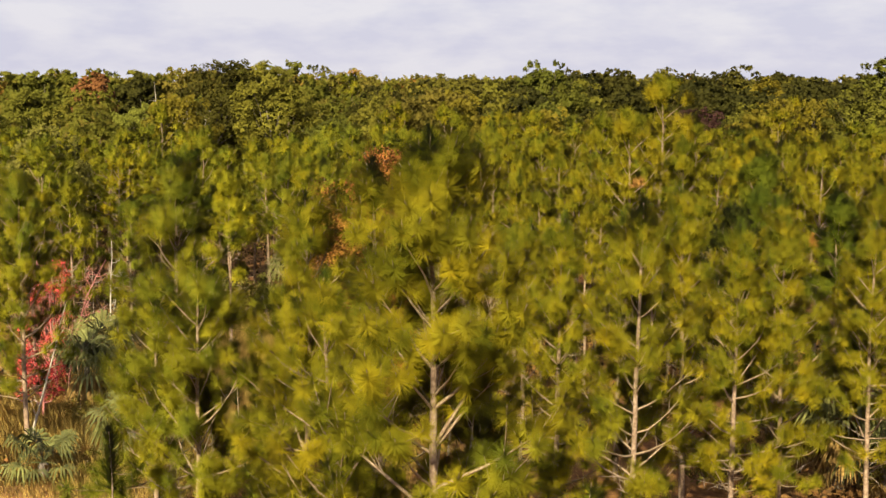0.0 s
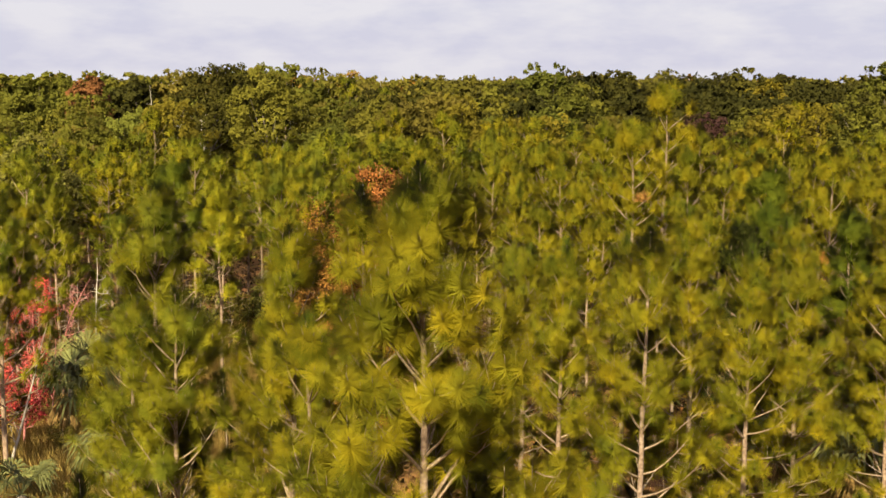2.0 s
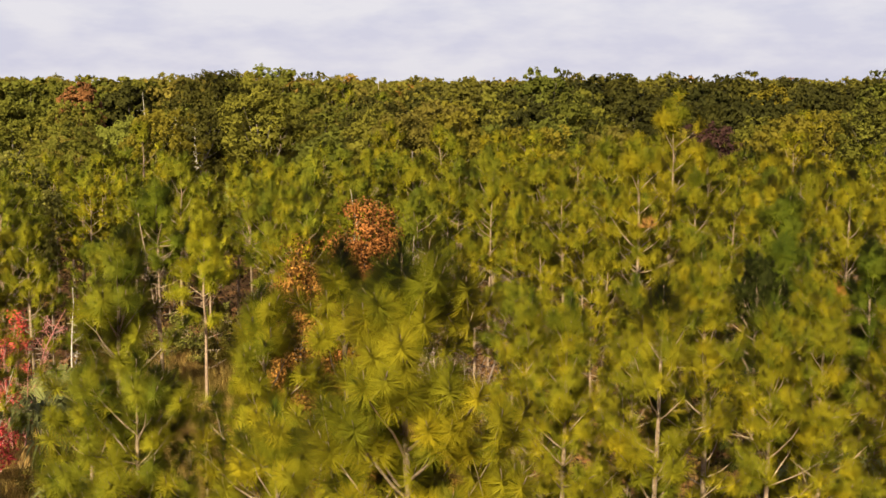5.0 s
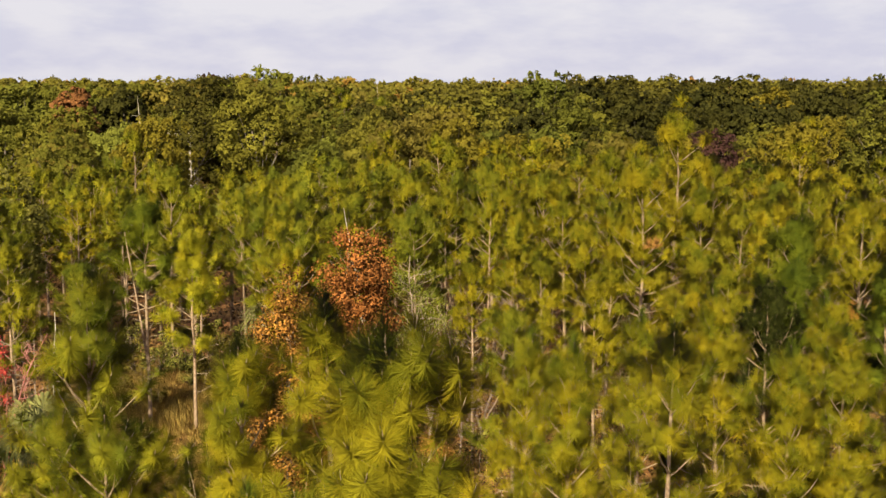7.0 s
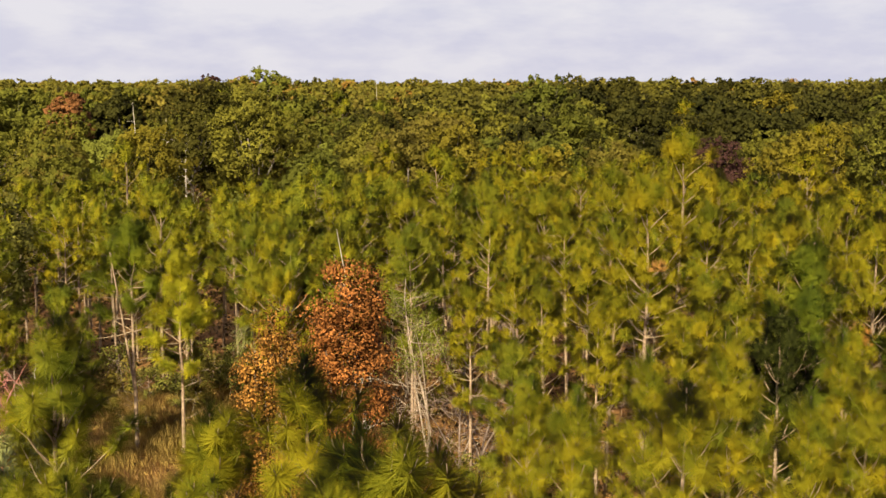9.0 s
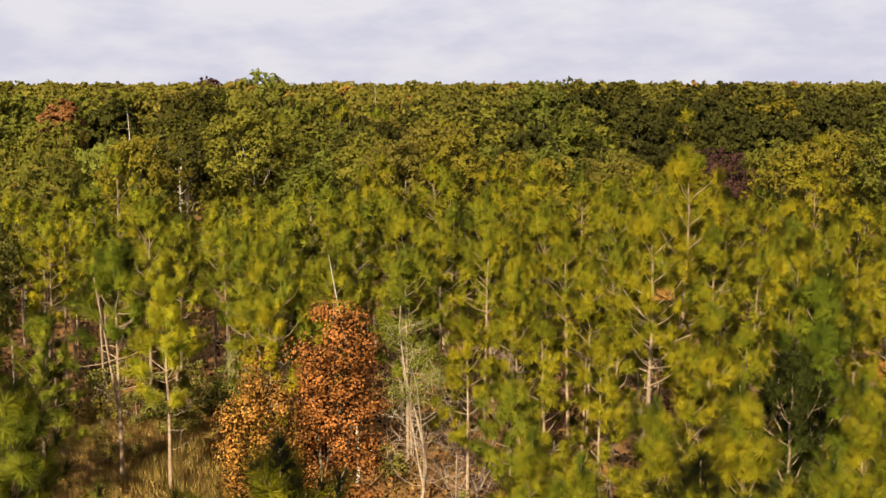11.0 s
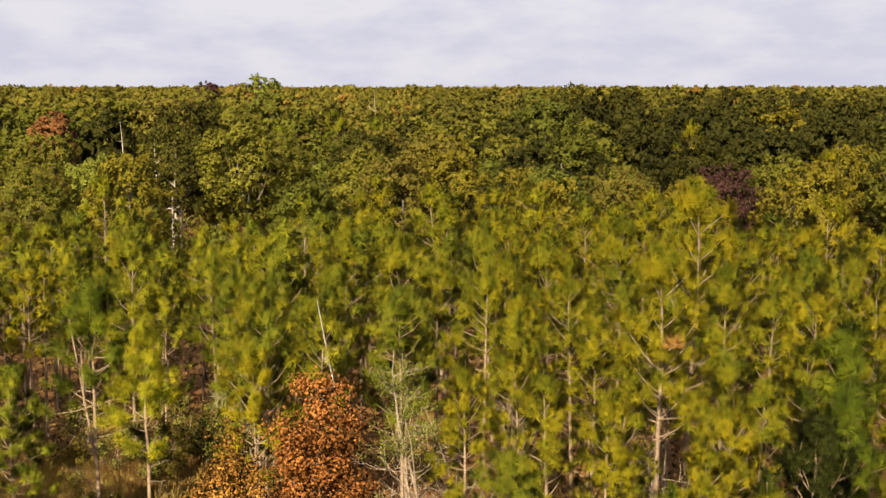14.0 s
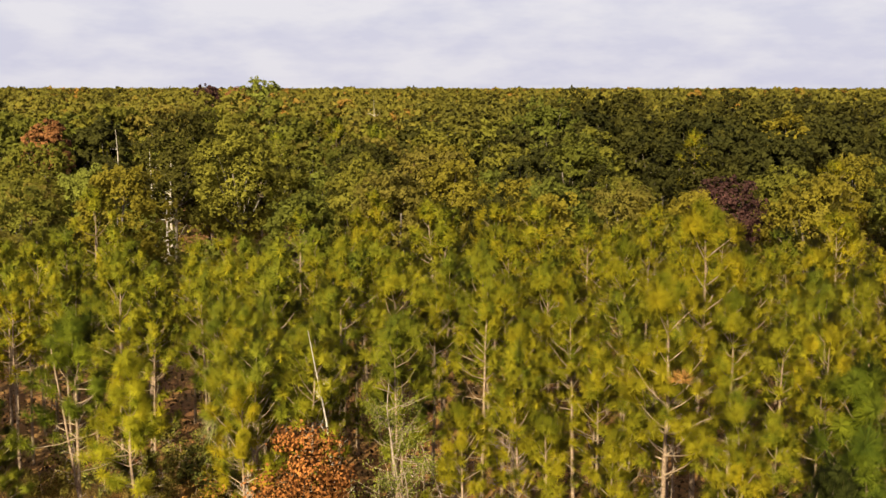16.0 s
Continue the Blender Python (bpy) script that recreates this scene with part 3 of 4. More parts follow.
# ---- broadleaved trees ----
def broadleaf(name, rng, height, spread, leaves, size, material, bark, label, category="tree", group="", base=0.3, clumps=16, open_=0.55, limbs=9, three=False, lobed=0.0, lump=0.14,
              trunk_r=None, droop=0.0, sides=6, puff=0.038):
    """A tapered trunk, forking limbs and a crown of leaves gathered in uneven clumps."""
    tree = thing(name, label, category, group)
    trunk, wood, crown = Geo(), Geo(), Geo()
    r0 = trunk_r or 0.014 * height
    stem = bent((0, 0, -0.15), (rng.normal(0, 0.05), rng.normal(0, 0.05), 1), height * 0.72, 7, rng, 0.1, 0.04)
    trunk.tube(stem, np.linspace(r0, r0 * 0.35, 8), sides)
    mid, half = height * (base + 1) / 2, height * (1 - base) / 2
    centres, radii = [], []
    lobes = rng.normal(0, 1, (3, 3)) * np.array([spread * 0.13, spread * 0.13, height * 0.05]) * lobed
    for k in range(clumps):
        held = np.array(centres).reshape(-1, 3)
        for _ in range(20):
            p = rng.normal(size=3)
            p = p / np.linalg.norm(p) * (0.72 + 0.28 * rng.random() if three else 0.35 + 0.65 * rng.random() ** 0.5)
            c = np.array([p[0] * spread / 2 * 0.78, p[1] * spread / 2 * 0.78, mid + p[2] * half * 0.8]) + lobes[k % 3]
            if len(held) == 0 or np.min(np.sum((held - c) ** 2, axis=1)) > (spread * lump) ** 2:
                break
        centres.append(c)
        radii.append(spread * lump * ((1.3 if three else 1.0) + 0.6 * rng.random()))
    for c, r in list(zip(centres, radii))[:limbs]:
        s = stem[min(7, 2 + int(5 * max(0, c[2] - height * base) / (height * (1 - base)) * 0.9))]
        n = 5
        line = np.array([s + (c - s) * k / n + np.array([0, 0, -0.12 * np.linalg.norm(c - s) * math.sin(math.pi * k / n)]) + rng.normal(0, 0.04, 3) * (0 < k < n) * spread / 5
                         for k in range(n + 1)])
        wood.tube(line, np.linspace(r0 * 0.42, r0 * 0.07, n + 1), 4)
    each = leaves // clumps
    for c, r in zip(centres, radii):
        if three:                                    # each clump is made up of small round sprays
            count = max(4, each // 11)
            out = unit(0.75 * rng.normal(size=(count, 3)) + unit((c - np.array([0, 0, mid])) / np.array([spread / 2, spread / 2, half])) + np.array([0, 0, 0.2]))
            hub = c + out * (0.45 + 0.55 * rng.random((count, 1)) ** 0.5) * np.array([r, r, r * 0.85])
            which = np.arange(each) % count
            d = unit(rng.normal(size=(each, 3)) + 0.5 * out[which] + np.array([0, 0, 0.3]))
            at_ = hub[which] + d * spread * puff * (0.6 + 0.5 * rng.random((each, 1)))
            whole = unit((at_ - np.array([0, 0, mid])) / np.array([spread / 2, spread / 2, half]))
            add_leaves(crown, rng, at_, size, d, droop, three=True, crown=whole, tone=np.clip(rng.normal(0.5, 0.14) + rng.normal(0, 0.07, count)[which] + rng.normal(0, 0.05, each), 0, 1))
            continue
        d = unit(rng.normal(size=(each, 3)))
        far_ = (open_ + (1 - open_) * rng.random((each, 1)) ** 0.6) * (0.82 + 0.3 * rng.random((each, 1)))
        at_ = c + d * far_ * np.array([r, r, r * 0.85])
        add_leaves(crown, rng, at_, size, d, droop, tone=np.clip(rng.normal(0.5, 0.16) + rng.normal(0, 0.18, each), 0, 1))
    part("trunk", trunk, bark, tree, smooth=True)
    tagged(part("branchwork", wood, bark, tree, smooth=True), kind="stuff")
    part("crown", crown, material, tree)
    return tree


def bare_tree(name, rng, height, spread, bark, label, boughs=14, twigs=5, lean=0.05, fork=False, r0=None, leaves=0, leaf=None):
    """A leafless tree: trunk, boughs and fine twigs, with a few leaves left at the top if asked."""
    tree = thing(name, label, "bare tree")
    trunk, wood, fine, green = Geo(), Geo(), Geo(), Geo()
    r0 = r0 or 0.008 * height
    stem = bent((0, 0, -0.1), (rng.normal(0, lean), rng.normal(0, lean), 1), height, 9, rng, 0.1, 0.08 if fork else 0.045)
    trunk.tube(stem, np.linspace(r0, 0.008, 10), 6)
    if fork:
        for w in ((0.42, 0.1, 1), (-0.45, 0.05, 1)):
            trunk.tube(bent(stem[1], w, height * 0.72, 6, rng, 0.1, 0.06), np.linspace(r0 * 0.7, 0.008, 7), 6)
    for k in range(boughs):
        i = min(8, 2 + int(7 * (k + rng.random()) / boughs))
        a = rng.random() * 2 * np.pi
        L = spread / 2 * (1.2 - 0.09 * i) * (0.6 + 0.6 * rng.random())
        line = bent(stem[i] + (stem[i - 1] - stem[i]) * rng.random(), (math.cos(a), math.sin(a), 0.38), L, 5, rng, 0.28, 0.2)
        wood.tube(line, np.linspace(r0 * 0.26, 0.005, 6), 4)
        for t in range(twigs):
            j = rng.integers(2, 6)
            tw = bent(line[j], unit(line[j] - line[j - 1] + rng.normal(0, 0.5, 3)), L * (0.2 + 0.4 * rng.random()), 3, rng, 0.3, 0.14)
            fine.tube(tw, np.linspace(0.006, 0.003, 4), 3)
            if leaves and tw[-1][2] > height * 0.5:
                add_leaves(green, rng, tw[rng.integers(1, 4, leaves)] + rng.normal(0, 0.09, (leaves, 3)), 0.055)
    part("trunk", trunk, bark, tree, smooth=True)
    tagged(part("branchwork", wood, bark, tree, smooth=True), kind="stuff")
    tagged(part("twigwork", fine, bark, tree), kind="stuff")
    if leaves:
        part("leaves", green, leaf, tree, "sparse yellow-green leaves")
    return tree


t = broadleaf("broadleaved_tree", np.random.default_rng(50), 9.2, 4.6, 16000, 0.11, M_SHRUB, M_DARKBARK, "grey-olive broadleaved tree standing among the pines", "broadleaved tree", base=0.12, clumps=150, limbs=16, three=True, lobed=0.6, lump=0.065, trunk_r=0.12)
t.matrix_basis = placed(-18.2, 55.5)

# the orange tree and its lower neighbour
t = broadleaf("autumn_tree", np.random.default_rng(51), 9.8, 2.3, 44000, 0.060, M_ORANGE, M_DARKBARK, "small broadleaved tree in full orange autumn leaf", "broadleaved tree", base=0.1, clumps=110, open_=0.1, droop=0.5, trunk_r=0.07)
t.matrix_basis = placed(-1.62, 33.2)
t = broadleaf("autumn_tree", np.random.default_rng(52), 8.5, 2.4, 36000, 0.058, M_ORANGE_GOLD, M_DARKBARK, "small broadleaved tree with golden-orange autumn leaves", "broadleaved tree", base=0.05, clumps=100, open_=0.1, droop=0.5, trunk_r=0.06)
t.matrix_basis = placed(-3.15, 32.8)
t = broadleaf("autumn_shrub", np.random.default_rng(53), 4.4, 1.7, 6000, 0.055, M_ORANGE_GOLD, M_DARKBARK, "low shrub with golden-orange autumn leaves", "shrub", base=0.1, clumps=12, open_=0.25, droop=0.4, trunk_r=0.04)
t.matrix_basis = placed(0.15, 33.8)

# bare and dead trees round the clearing
for seed, x, y, h, w, bark, label in [
        (61, -0.15, 45.6, 6.6, 3.6, M_DEADWOOD, "nearly bare pale tree with fine twigs and sparse yellow-green leaves"),
        (62, 1.55, 45.2, 6.2, 2.6, M_TANGLE, "leafless thin tree with tangled bare twigs"),
        (63, -2.2, 46.4, 8.3, 1.3, M_PALEBARK, "thin dead spire of a tree, bleached"),
        (64, 0.9, 44.6, 5.0, 3.0, M_TANGLE, "bare grey shrub with tangled branches"),
        (65, 7.3, 47.2, 6.3, 3.0, M_DEADWOOD, "dead pine with bare forked branches"),
        (66, 9.2, 46.6, 5.6, 1.8, M_DEADWOOD, "dead pine with bare forked branches"),
        (67, -12.6, 43.0, 4.8, 2.0, M_DEADWOOD, "bare grey sapling among red leaves"),
        (68, -11.8, 42.4, 5.2, 1.6, M_PALEBARK, "bare pale sapling beside the palmettos")]:
    bare_tree("bare_tree", np.random.default_rng(seed), h, w, bark, label, 34 if w > 2 else 12, 9, 0.05 if w > 2 else 0.005, fork=w > 2.5, r0=0.0085 * h,
              leaves=34 if seed == 61 else 0, leaf=M_FRESH).matrix_basis = placed(x, y, 0, seed * 37)
for seed, x, y, h in [(76, -13.6, 41.9, 5.4), (77, -13.0, 41.2, 5.0)]:
    bare_tree("bare_shrub", np.random.default_rng(seed), h, 2.2, M_PINKSTEM, "thicket shrub with pinkish-red bare stems", 26, 7, 0.12, True, r0=0.035).matrix_basis = placed(x, y, 0, seed * 53)
bare_tree("dead_pine", np.random.default_rng(70), 5.7, 2.6, M_DEADWOOD, "broken dead pine trunk with bare side branches", 14, 3, 0.01, r0=0.085).matrix_basis = placed(-5.4, 49.6)
bare_tree("leaning_sapling", np.random.default_rng(71), 4.6, 1.2, M_PALEBARK, "pale leaning sapling stem, nearly bare", 5, 2, 0.0, r0=0.05).matrix_basis = placed(-12.4, 35.6, 0, 0, 1, (0, 17))


# ---- palmettos, shrubs and grass ----
def fan_leaf(geo, rng, start, way, stalk, blade, dead=False):
    """A palm fan: a stalk and a pleated half-round of narrow blades."""
    way = unit(way)
    end = np.asarray(start) + way * stalk
    side = unit(np.cross(way, (0, 0, 1)))
    up = np.cross(side, way)
    tone = rng.random()
    geo.tube(np.array([start, (np.asarray(start) + end) / 2 + up * 0.04, end]), [0.014, 0.011, 0.008], 3, tone)
    n = 17
    for k in range(n):
        a = radians(-115 + 230 * k / (n - 1) + rng.normal(0, 3))
        d = unit(math.cos(a) * way + math.sin(a) * side + rng.normal(0, 0.05, 3))
        L = blade * (0.75 + 0.25 * math.cos(a * 0.6)) * (0.9 + 0.2 * rng.random())
        x = unit(np.cross(d, up)) * blade * 0.042
        tip = end + d * L - np.array([0, 0, L * (0.35 + 0.5 * rng.random()) if not dead else L * 0.8])
        m = end + d * L * 0.55 - np.array([0, 0, 0.05 * L])
        geo.add([end, m - x + up * 0.01, tip, m + x + up * 0.01], [[0, 1, 2, 3]], tone, unit(up + 0.4 * d + np.array([0, 0, 0.3])))


def palmetto(rng, trunk_h, blade, fronds, label, skirt=14):
    tree = thing("palmetto", label, "palm")
    trunk, green, dry = Geo(), Geo(), Geo()
    stem = bent((0, 0, -0.1), (0.05, 0.03, 1), trunk_h + 0.1, 4, rng, 0, 0.03)
    trunk.tube(stem, [0.16, 0.15, 0.15, 0.14, 0.10], 8)
    for k in range(fronds):
        a, e = rng.random() * 2 * np.pi, radians(-5 + 80 * rng.random())
        fan_leaf(green, rng, stem[-1], (math.cos(a) * math.cos(e), math.sin(a) * math.cos(e), math.sin(e)), 0.55 + 0.35 * rng.random(), blade)
    for k in range(skirt):
        a, e = rng.random() * 2 * np.pi, radians(-35 - 40 * rng.random())
        fan_leaf(dry, rng, stem[-1] - np.array([0, 0, 0.15]), (math.cos(a) * math.cos(e), math.sin(a) * math.cos(e), math.sin(e)), 0.4, blade * 0.8, True)
    part("trunk", trunk, M_DARKBARK, tree, smooth=True)
    part("fronds", green, M_PALM, tree, "green fan-shaped fronds")
    if skirt:
        part("dead_fronds", dry, M_PALM_DEAD, tree, "hanging dry straw-coloured fronds")
    return tree


for seed, x, y, th, bl, fr, sk, label in [
        (81, -11.8, 39.8, 1.2, 0.95, 22, 22, "palmetto with a skirt of dead fronds at the clearing"),
        (82, -11.5, 41.2, 1.7, 0.95, 26, 10, "palmetto with stiff grey-green fan fronds"),
        (83, -10.8, 31.9, 0.4, 0.62, 18, 4, "low palmetto with dark fan fronds in the grass"),
        (84, -9.0, 34.2, 0.7, 0.8, 20, 10, "low palmetto with partly dead fronds"),
        (85, 10.4, 31.0, 1.9, 0.95, 16, 24, "palmetto with hanging straw-coloured dead fronds"),
        (86, 11.4, 30.2, 0.8, 0.9, 22, 6, "dark green palmetto in the shade of pines"),
        (87, 9.4, 32.6, 1.6, 0.9, 16, 18, "palmetto with hanging straw-coloured dead fronds"),
        (88, -7.2, 58.0, 1.8, 0.9, 20, 10, "palmetto with grey-green fronds behind the clearing")]:
    palmetto(np.random.default_rng(seed), th, bl, fr, label, sk).matrix_basis = placed(x, y, 0, seed * 50)

# red-leaved shrub tangle
for seed, x, y, h, w, label in [(91, -13.5, 41.6, 5.0, 2.0, "shrub with crimson autumn leaves on pale pinkish stems"),
                                (92, -13.2, 39.4, 3.3, 2.2, "low shrub with crimson autumn leaves"),
                                (93, -12.7, 37.6, 2.2, 1.8, "low shrub with reddish leaves")]:
    broadleaf("red_shrub", np.random.default_rng(seed), h, w, 2200, 0.06, M_RED, M_PINKSTEM, label, "shrub", base=0.15, clumps=14, open_=0.1, limbs=14, trunk_r=0.05).matrix_basis = placed(x, y)


def sapling(rng, height, label, brush_from=0.42):
    """A pine sapling: one stem with a bottle-brush of needles."""
    tree = thing("pine_sapling", label, "pine sapling")
    stem, brush = Geo(), Geo()
    line = bent((0, 0, -0.1), (0.02, 0.02, 1), height, 5, rng, 0, 0.02)
    stem.tube(line, np.linspace(0.03, 0.012, 6), 5)
    for s in np.linspace(brush_from, 1.0, 7):
        add_tufts(brush, rng, [line[0] + (line[-1] - line[0]) * s], [(0, 0, 1)], 110, 0.40, 0.014, (8, 62), 0.25)
    part("stem", stem, M_LIMB, tree, smooth=True)
    part("needles", brush, M_NEEDLE_DARK, tree, "dense brush of green needles")
    return tree


for seed, x, y, h in [(95, -6.15, 21.6, 4.3), (96, -6.3, 36.5, 2.6), (97, -5.6, 35.4, 3.4), (98, -6.6, 33.8, 1.9)]:
    sapling(np.random.default_rng(seed), h, "slender pine sapling with a brush of green needles in the grass", 0.8 if h > 4 else 0.42).matrix_basis = placed(x, y)


def shrub(rng, height, spread, material, label):
    return broadleaf("shrub", rng, height, spread, 1000, 0.085, material, M_TANGLE, label, "shrub", "shrubs of the understorey", base=0.05, clumps=10, open_=0.1, limbs=10, trunk_r=0.02, sides=4)


shrubs = [shrub(np.random.default_rng(500 + i), 1.9, 1.9, m, lab) for i, (m, lab) in enumerate(
    [(M_SHRUB, "grey-green twiggy shrub under the pines"), (M_BROWN, "brownish shrub under the pines"), (M_SHRUB, "grey-green twiggy shrub under the pines")])]
shrub_stock = Stock(shrubs, [1.9] * 3)
r = np.random.default_rng(11)
SPOTS = [(-10.6, 57.4), (-9.4, 57.9), (-8.3, 57.2), (-11.9, 58.0), (-7.2, 56.8), (-13.2, 57.6), (-6.4, 54.8), (-5.2, 51.8), (-10.0, 59.3), (-8.6, 59.0)]
SPOTS += [(r.uniform(-14, 14), r.uniform(30, 56)) for _ in range(60)]
for x, y in SPOTS:
    if len(SPOTS) and not (-14.5 < x < -7.0 and 30 < y < 55) and not (-5 < x < 0.8 and 31.5 < y < 35):
        shrub_stock.plant(x, y, 1.0 + 1.1 * r.random(), r.random() * 360)
for x, y, h in [(-11.3, 54.6, 1.7), (-10.3, 55.1, 2.0), (-9.2, 54.5, 1.8), (-8.2, 55.2, 1.9), (-7.2, 54.3, 1.6), (-12.5, 55.3, 1.8), (-10.8, 56.1, 2.1), (-8.8, 56.3, 2.0), (-13.6, 54.8, 1.7), (-6.4, 56.2, 1.8), (-9.8, 53.2, 1.2)]:
    shrub_stock.plant(x, y, h, r.random() * 360)
for x, y, h in [(-11.2, 50.0, 1.2), (-10.5, 50.6, 0.9), (-12.4, 52.6, 1.1), (-9.2, 53.6, 1.0), (-11.3, 37.0, 1.0), (-9.9, 36.2, 1.1), (-8.2, 37.4, 1.2), (-9.6, 31.6, 0.8), (-7.2, 31.8, 1.0), (-6.6, 29.6, 1.1)]:
    shrub_stock.plant(x, y, h, r.random() * 360, 1)


def make_grass():
    g = Geo()
    r = np.random.default_rng(13)
    n = 70000
    x = r.uniform(-17, 15, n)
    y = 17 + 36 * r.random(n) ** 0.8
    keep = np.array([in_clearing(a, b) or r.random() < 0.25 for a, b in zip(x, y)])
    x, y = np.append(x[keep], r.uniform(-15.5, -5.6, 110000)), np.append(y[keep], r.uniform(30, 57, 110000))
    tuft = r.permutation(len(x))[r.integers(0, len(x) // 14, len(x))]              # blades gathered in tussocks
    ox, oy = r.normal(0, 0.16, len(x)), r.normal(0, 0.16, len(x))
    x, y = x[tuft] + ox, y[tuft] + oy
    n = len(x)
    a = np.arctan2(oy, ox) + r.normal(0, 0.5, n)
    L = 0.16 + 0.34 * r.random(n) * (0.5 + 0.5 * np.sin(x * 0.9) * np.cos(y * 0.7) + 0.5)
    bend = np.column_stack([np.cos(a), np.sin(a)]) * (0.55 * L)[:, None]
    w = np.column_stack([-np.sin(a), np.cos(a)]) * 0.009
    foot = np.column_stack([x, y, np.full(n, -0.05)])
    p = np.stack([foot - np.column_stack([w, np.zeros(n)]), foot + np.column_stack([w, np.zeros(n)]), foot + np.column_stack([bend, L])], 1).reshape(-1, 3)
    g.add(p, np.arange(len(p)).reshape(-1, 3), np.repeat(r.random(n), 3), np.repeat(unit(np.column_stack([np.cos(a), np.sin(a), np.full(n, 0.8)])), 3, axis=0))
    tagged(new("grass", g.mesh("grass", M_GRASS)), "dry golden-brown grass between the pines", "grass", kind="stuff")


make_grass()


def make_undergrowth():
    """Low brush of gallberry, brambles and dead twigs that fills the rows between the pines."""
    for name, material, seed, n, size, lab in [("undergrowth", M_UNDER, 23, 80000, 0.14, "reddish-brown low brush under the pines, darkened for the shade there"),
                                               ("brush", M_BRUSH, 24, 16000, 0.11, "dry reddish-brown brush and dead leaves on the ground")]:
        r = np.random.default_rng(seed)
        g = Geo()
        x, y = r.uniform(-38, 38, n * 3), 17 + (82 if name == "undergrowth" else 66) * r.random(n * 3)
        patch = np.sin(x * 0.8 + 2 * np.sin(y * 0.5)) + np.cos(y * 0.9 + x * 0.35)
        open_ground = (x > -14.5) & (x < -6.2) & (y > 28) & (y < 56.5)
        keep = (np.abs(x) < 0.4 * y + 3) & (~open_ground | ((r.random(n * 3) < 0.08) & (patch > 0.2)))
        keep &= ((x - 5.6) / 2.4) ** 2 + ((y - 33) / 4.5) ** 2 > 1          # bare sandy patch between the pines
        if name == "brush":
            keep &= (y < 50)
        x, y, patch = x[keep][:n], y[keep][:n], patch[keep][:n]
        z = (0.25 + 1.3 * r.random(len(x)) ** 1.5) * (0.65 + 0.25 * patch) * (1.0 if name == "undergrowth" else 0.6)
        z = np.where((y < 31) | ((x > -15) & (x < -6) & (y < 56)), z * 0.55, z)
        add_leaves(g, r, np.column_stack([x, y, np.maximum(z, 0.05)]), size, three=True)
        tagged(new(name, g.mesh(name, material)), lab, "undergrowth", kind="stuff")


make_undergrowth()


def make_thicket():
    """Waist- to head-high bushes that close the floor of the old wood."""
    r = np.random.default_rng(29)
    g = Geo()
    n = 60000
    y = 73 + 87 * r.random(n)
    x = r.uniform(-1, 1, n) * (0.39 * y + 4)
    z = (0.2 + 3.6 * r.random(n)) * (0.75 + 0.25 * np.sin(x * 0.9 + np.sin(y * 0.7)) * np.cos(y * 0.6))
    add_leaves(g, r, np.column_stack([x, y, z]), 0.24, three=True)
    tagged(new("thicket", g.mesh("thicket", M_THICKET)), "olive-brown bushes on the floor of the old wood", "undergrowth", kind="stuff")


make_thicket()

# ---- the older mixed wood behind the plantation ----
def wood_tree(seed, height, spread, material, label, leaves=3400, **kw):
    return broadleaf("forest_tree", np.random.default_rng(seed), height, spread, leaves, kw.pop("size", 0.40), material, kw.pop("bark", M_DARKBARK), label,
                     "tree", "trees of the old wood", base=kw.pop("base", 0.2), clumps=kw.pop("clumps", 46), open_=kw.pop("open_", 0.4), limbs=kw.pop("limbs", 10), sides=5, three=True, lobed=0.7, lump=0.062, **kw)


OLIVE, GOLD, DEEP, BROWN, FRESH, RUST, MAROON = range(7)
KINDS = [(M_OLIVE, "olive-green broadleaved tree in the old wood"), (M_GOLD, "yellowing broadleaved tree in the old wood"),
         (M_DEEP, "dark tree in the old wood, its leaves deepened for cloud shade"), (M_BROWN, "brown-olive tree in the old wood"), (M_FRESH, "fresh green tree in the old wood"),
         (M_RUST, "rust-red tree in the old wood"), (M_MAROON, "dark maroon tree in the old wood")]
wood = {}
for k, (m, lab) in enumerate(KINDS):
    count = 3 if k in (OLIVE, DEEP) else 2 if k in (GOLD, BROWN) else 1
    front = [wood_tree(600 + 10 * k + i, 10.6, 3.6 if k == RUST else 6.2 - 0.5 * i, m, lab, 13500, size=0.165, clumps=170) for i in range(count)]
    back = [wood_tree(700 + 10 * k + i, 10.6, 6.4 - 0.5 * i, m, lab, 5200, size=0.29, clumps=110) for i in range(count)]
    wood[k] = Stock(front, [11.0] * count), Stock(back, [11.0] * count)

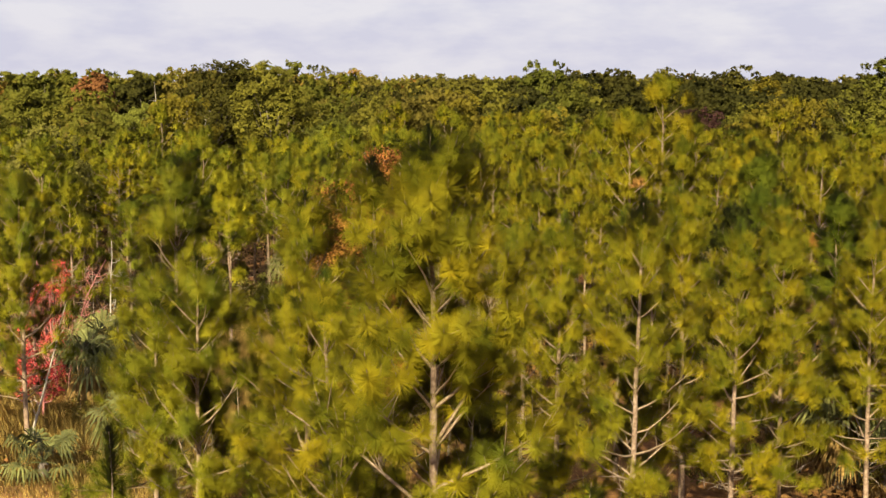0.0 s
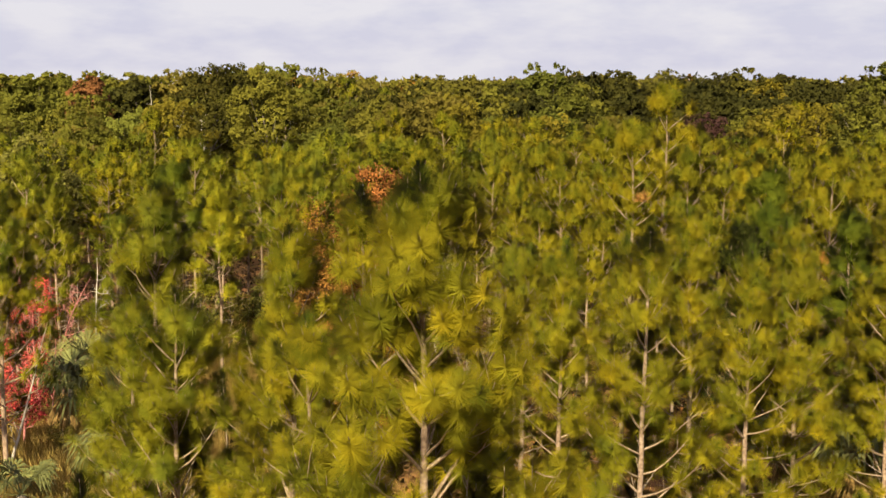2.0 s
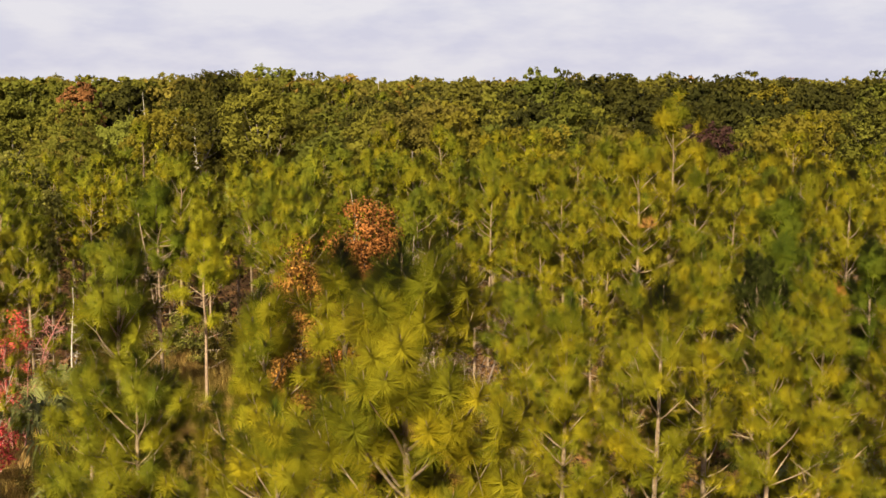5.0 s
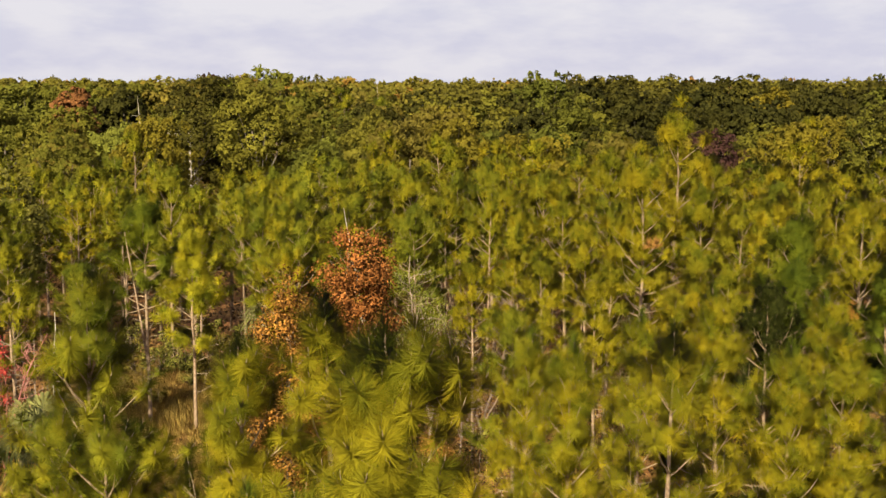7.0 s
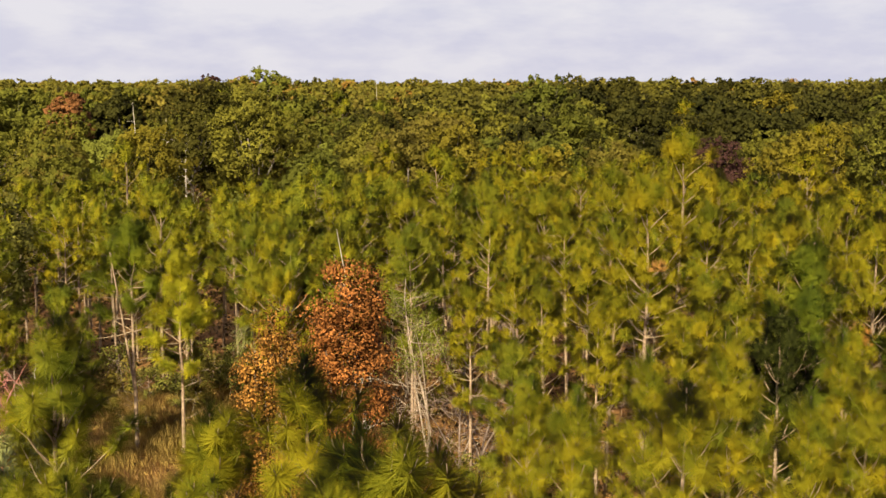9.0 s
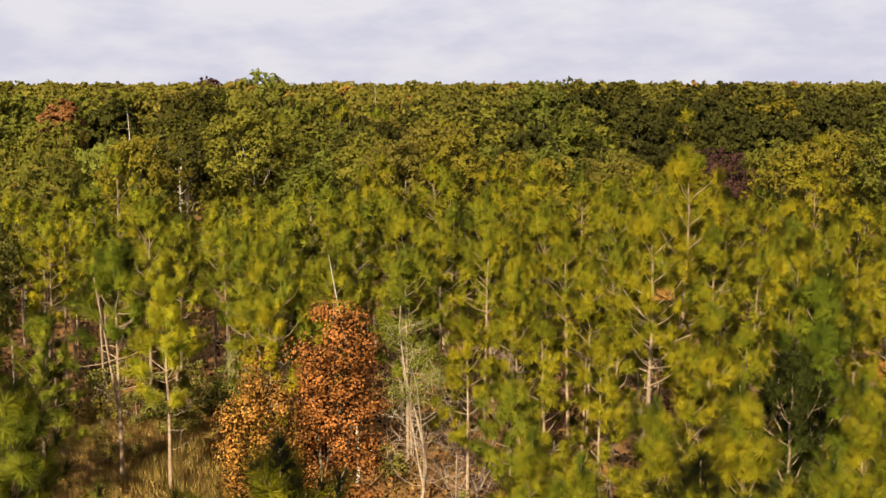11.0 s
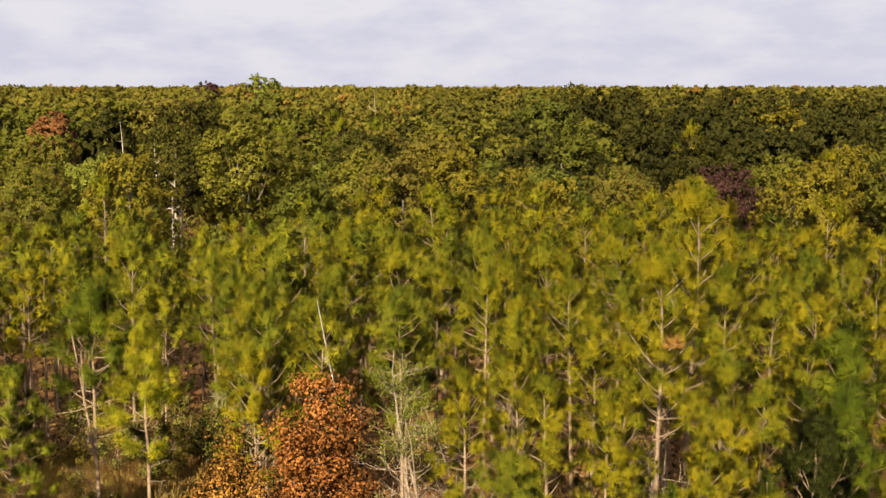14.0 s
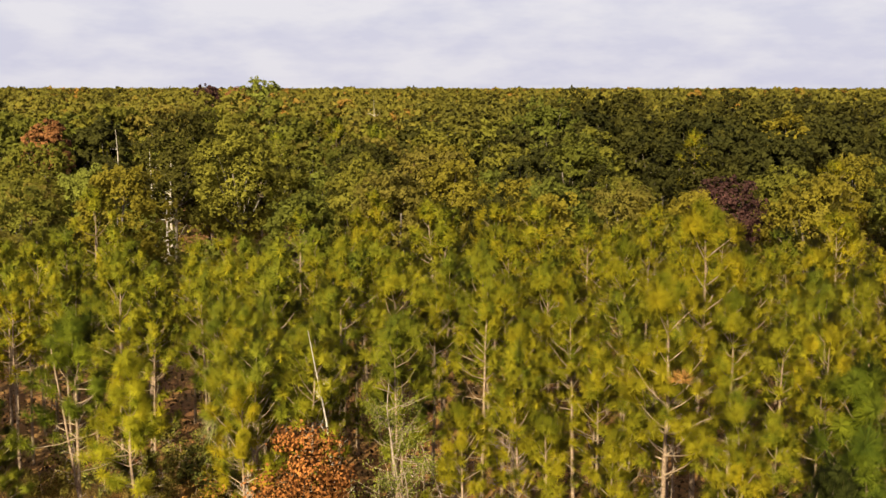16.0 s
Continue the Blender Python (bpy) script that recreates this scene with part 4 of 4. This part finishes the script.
old = [(-19.3, 86.5, 11.0, GOLD), (1.9, 99, 10.2, GOLD), (6.6, 95, 9.4, GOLD), (19.2, 92, 9.3, MAROON), (-33.5, 117.5, 13.6, RUST), (-13.4, 99, 12.6, OLIVE),
       (-20.6, 109, 13.7, DEEP), (-18.2, 113, 13.2, OLIVE), (-17.0, 141, 13.9, OLIVE), (12.1, 144, 14.2, OLIVE), (15.2, 146, 13.4, DEEP), (-31.2, 110, 11.4, OLIVE), (27.1, 200, 14.3, DEEP),
       (-48.0, 335, 19.6, FRESH), (-26.5, 92, 9.0, BROWN), (-29.0, 98, 9.6, OLIVE), (-38.0, 112, 11.8, OLIVE), (-36.5, 122, 13.0, OLIVE), (-31.0, 126, 12.8, DEEP),
       (42.0, 160, 11.9, GOLD), (16.0, 84, 9.2, GOLD), (25.0, 90, 9.2, BROWN), (33.0, 110, 10.4, GOLD), (13.0, 96, 9.6, OLIVE), (-66.0, 360, 15.5, MAROON), (-56.0, 350, 15.2, RUST),
       (-5.5, 96, 10.2, OLIVE), (-8.0, 88, 9.4, OLIVE), (51.0, 143, 14.2, OLIVE)]
for x, y, h, k in old:
    wood[k][y > 118].plant(x, y, h, rng.random() * 360)
r = np.random.default_rng(17)
filled = [(x, y) for x, y, h, k in old] + [(-31.5, 112), (-29.5, 106), (-22.5, 107), (-21, 101), (-19.8, 95.5), (-16.8, 93), (-15.6, 88), (-14.6, 84), (-13.8, 80), (-17.2, 82), (-12.4, 78), (-23.4, 112), (-12.2, 92), (-11.4, 86)]   # the gap with the pale trunks
yy = 79.0
while yy < 165:
    gap = 6.0 + (yy - 79) * 0.02
    for ix in range(-20, 21):
        x, y = ix * gap + r.normal(0, 1.2), yy + r.normal(0, 1.3)
        if abs(x) > 0.39 * y + 5 or any((x - a) ** 2 + (y - b) ** 2 < 18 for a, b in filled):
            continue
        filled.append((x, y))
        # cloud shadow imitated by colour: near-black trees grow commoner to the right
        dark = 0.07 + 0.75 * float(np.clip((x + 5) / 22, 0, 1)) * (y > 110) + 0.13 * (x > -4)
        u = r.random()
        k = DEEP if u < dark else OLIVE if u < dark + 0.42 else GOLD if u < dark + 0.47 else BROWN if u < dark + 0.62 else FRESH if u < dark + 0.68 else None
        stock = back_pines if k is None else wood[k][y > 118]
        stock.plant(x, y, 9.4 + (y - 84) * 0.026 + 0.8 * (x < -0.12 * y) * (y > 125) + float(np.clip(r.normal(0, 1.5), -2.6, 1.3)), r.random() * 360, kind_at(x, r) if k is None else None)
    yy += gap * 0.9

for i, (x, y, h) in enumerate([(-16.2, 91, 4.6), (-12.6, 92, 5.0), (-17.5, 80, 6.4), (-12.5, 82, 6.2), (-22, 81, 6.6), (-26, 83, 6.8), (-21, 104, 5.2), (-23, 110, 5.6), (-19.6, 95, 4.4)]):
    wood[(OLIVE, BROWN, OLIVE, FRESH)[i % 4]][0].plant(x, y, h, i * 77.0)

for seed, x, y, h, w, label in [(71, -24.2, 116, 10.0, 3.4, "leafless tree with white trunk in the old wood"), (72, -23.0, 117.5, 9.6, 3.4, "leafless tree with white trunk in the old wood"),
                                (73, -18.9, 99.6, 7.3, 1.6, "bleached dead snag at the wood's edge"), (74, -9.3, 195, 13.6, 5.0, "pale leafless tree in the old wood"),
                                (75, -28.0, 121, 11.2, 3.0, "pale leafless tree in the old wood")]:
    bare_tree("bare_tree", np.random.default_rng(seed), h, w, M_PALEBARK, label, 16, 6, 0.03, r0=0.16).matrix_basis = placed(x, y, 0, seed * 31)


def make_far_woods():
    g = Geo()
    r = np.random.default_rng(19)
    yy = 166.0
    while yy < 4300:
        gap = 7.2 + (yy - 166) * 0.03
        for x in np.arange(-0.39 * yy - 10, 0.39 * yy + 10, min(gap, 20.0)):
            cx, cy = x + r.normal(0, 1.5), yy + r.normal(0, gap * 0.3)
            h = 10.9 + 0.0021 * min(yy, 450.0) + float(np.clip(r.normal(0, 1.5), -2.2, 2.7 if yy < 320 else 1.8)) + min(1.6, (yy - 166) * 0.008) + min(1.2, max(0.0, yy - 450) * 0.006) - 0.0011 * max(0.0, yy - 300)
            w = (5.5 + 2.5 * r.random()) * (1 + (yy - 176) / 900)
            n = int(np.clip(140000 / yy, 110, 800)) if yy < 900 else 60
            m = max(10, n // 12)
            out = unit(r.normal(size=(m, 3)) + np.array([0, -0.35, 0.5]))
            hub = np.array([cx, cy, h * 0.62]) + out * (0.65 + 0.35 * r.random((m, 1)) ** 0.5) * np.array([w / 2, w / 2, h * 0.34])
            which = np.arange(n) % m
            d = unit(r.normal(size=(n, 3)) + 0.6 * out[which] + np.array([0, 0, 0.3]))
            p = hub[which] + d * 0.075 * min(w, 8.0) * (0.5 + 0.6 * r.random((n, 1)))
            # painted cloud shadow: tone sinks towards the right, nearer than 300 m
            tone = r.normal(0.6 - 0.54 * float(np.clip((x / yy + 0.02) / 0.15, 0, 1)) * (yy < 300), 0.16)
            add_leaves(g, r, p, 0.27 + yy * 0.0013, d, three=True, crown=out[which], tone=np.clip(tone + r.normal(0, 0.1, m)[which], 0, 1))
        yy += gap * 0.95
    tagged(new("far_woods", g.mesh("far_woods", M_FARWOOD)), "distant mixed olive and brown woodland reaching the horizon, darkened at right as cloud shadow", "forest", kind="stuff")


make_far_woods()

# models that found no place
for stocks in (*wood.values(), (near, middle, far, back_pines, shrub_stock)):
    for st in stocks:
        for i, model in enumerate(st.models):
            if i not in st.used:
                for ob in (*model.children_recursive, model):
                    bpy.data.objects.remove(ob)
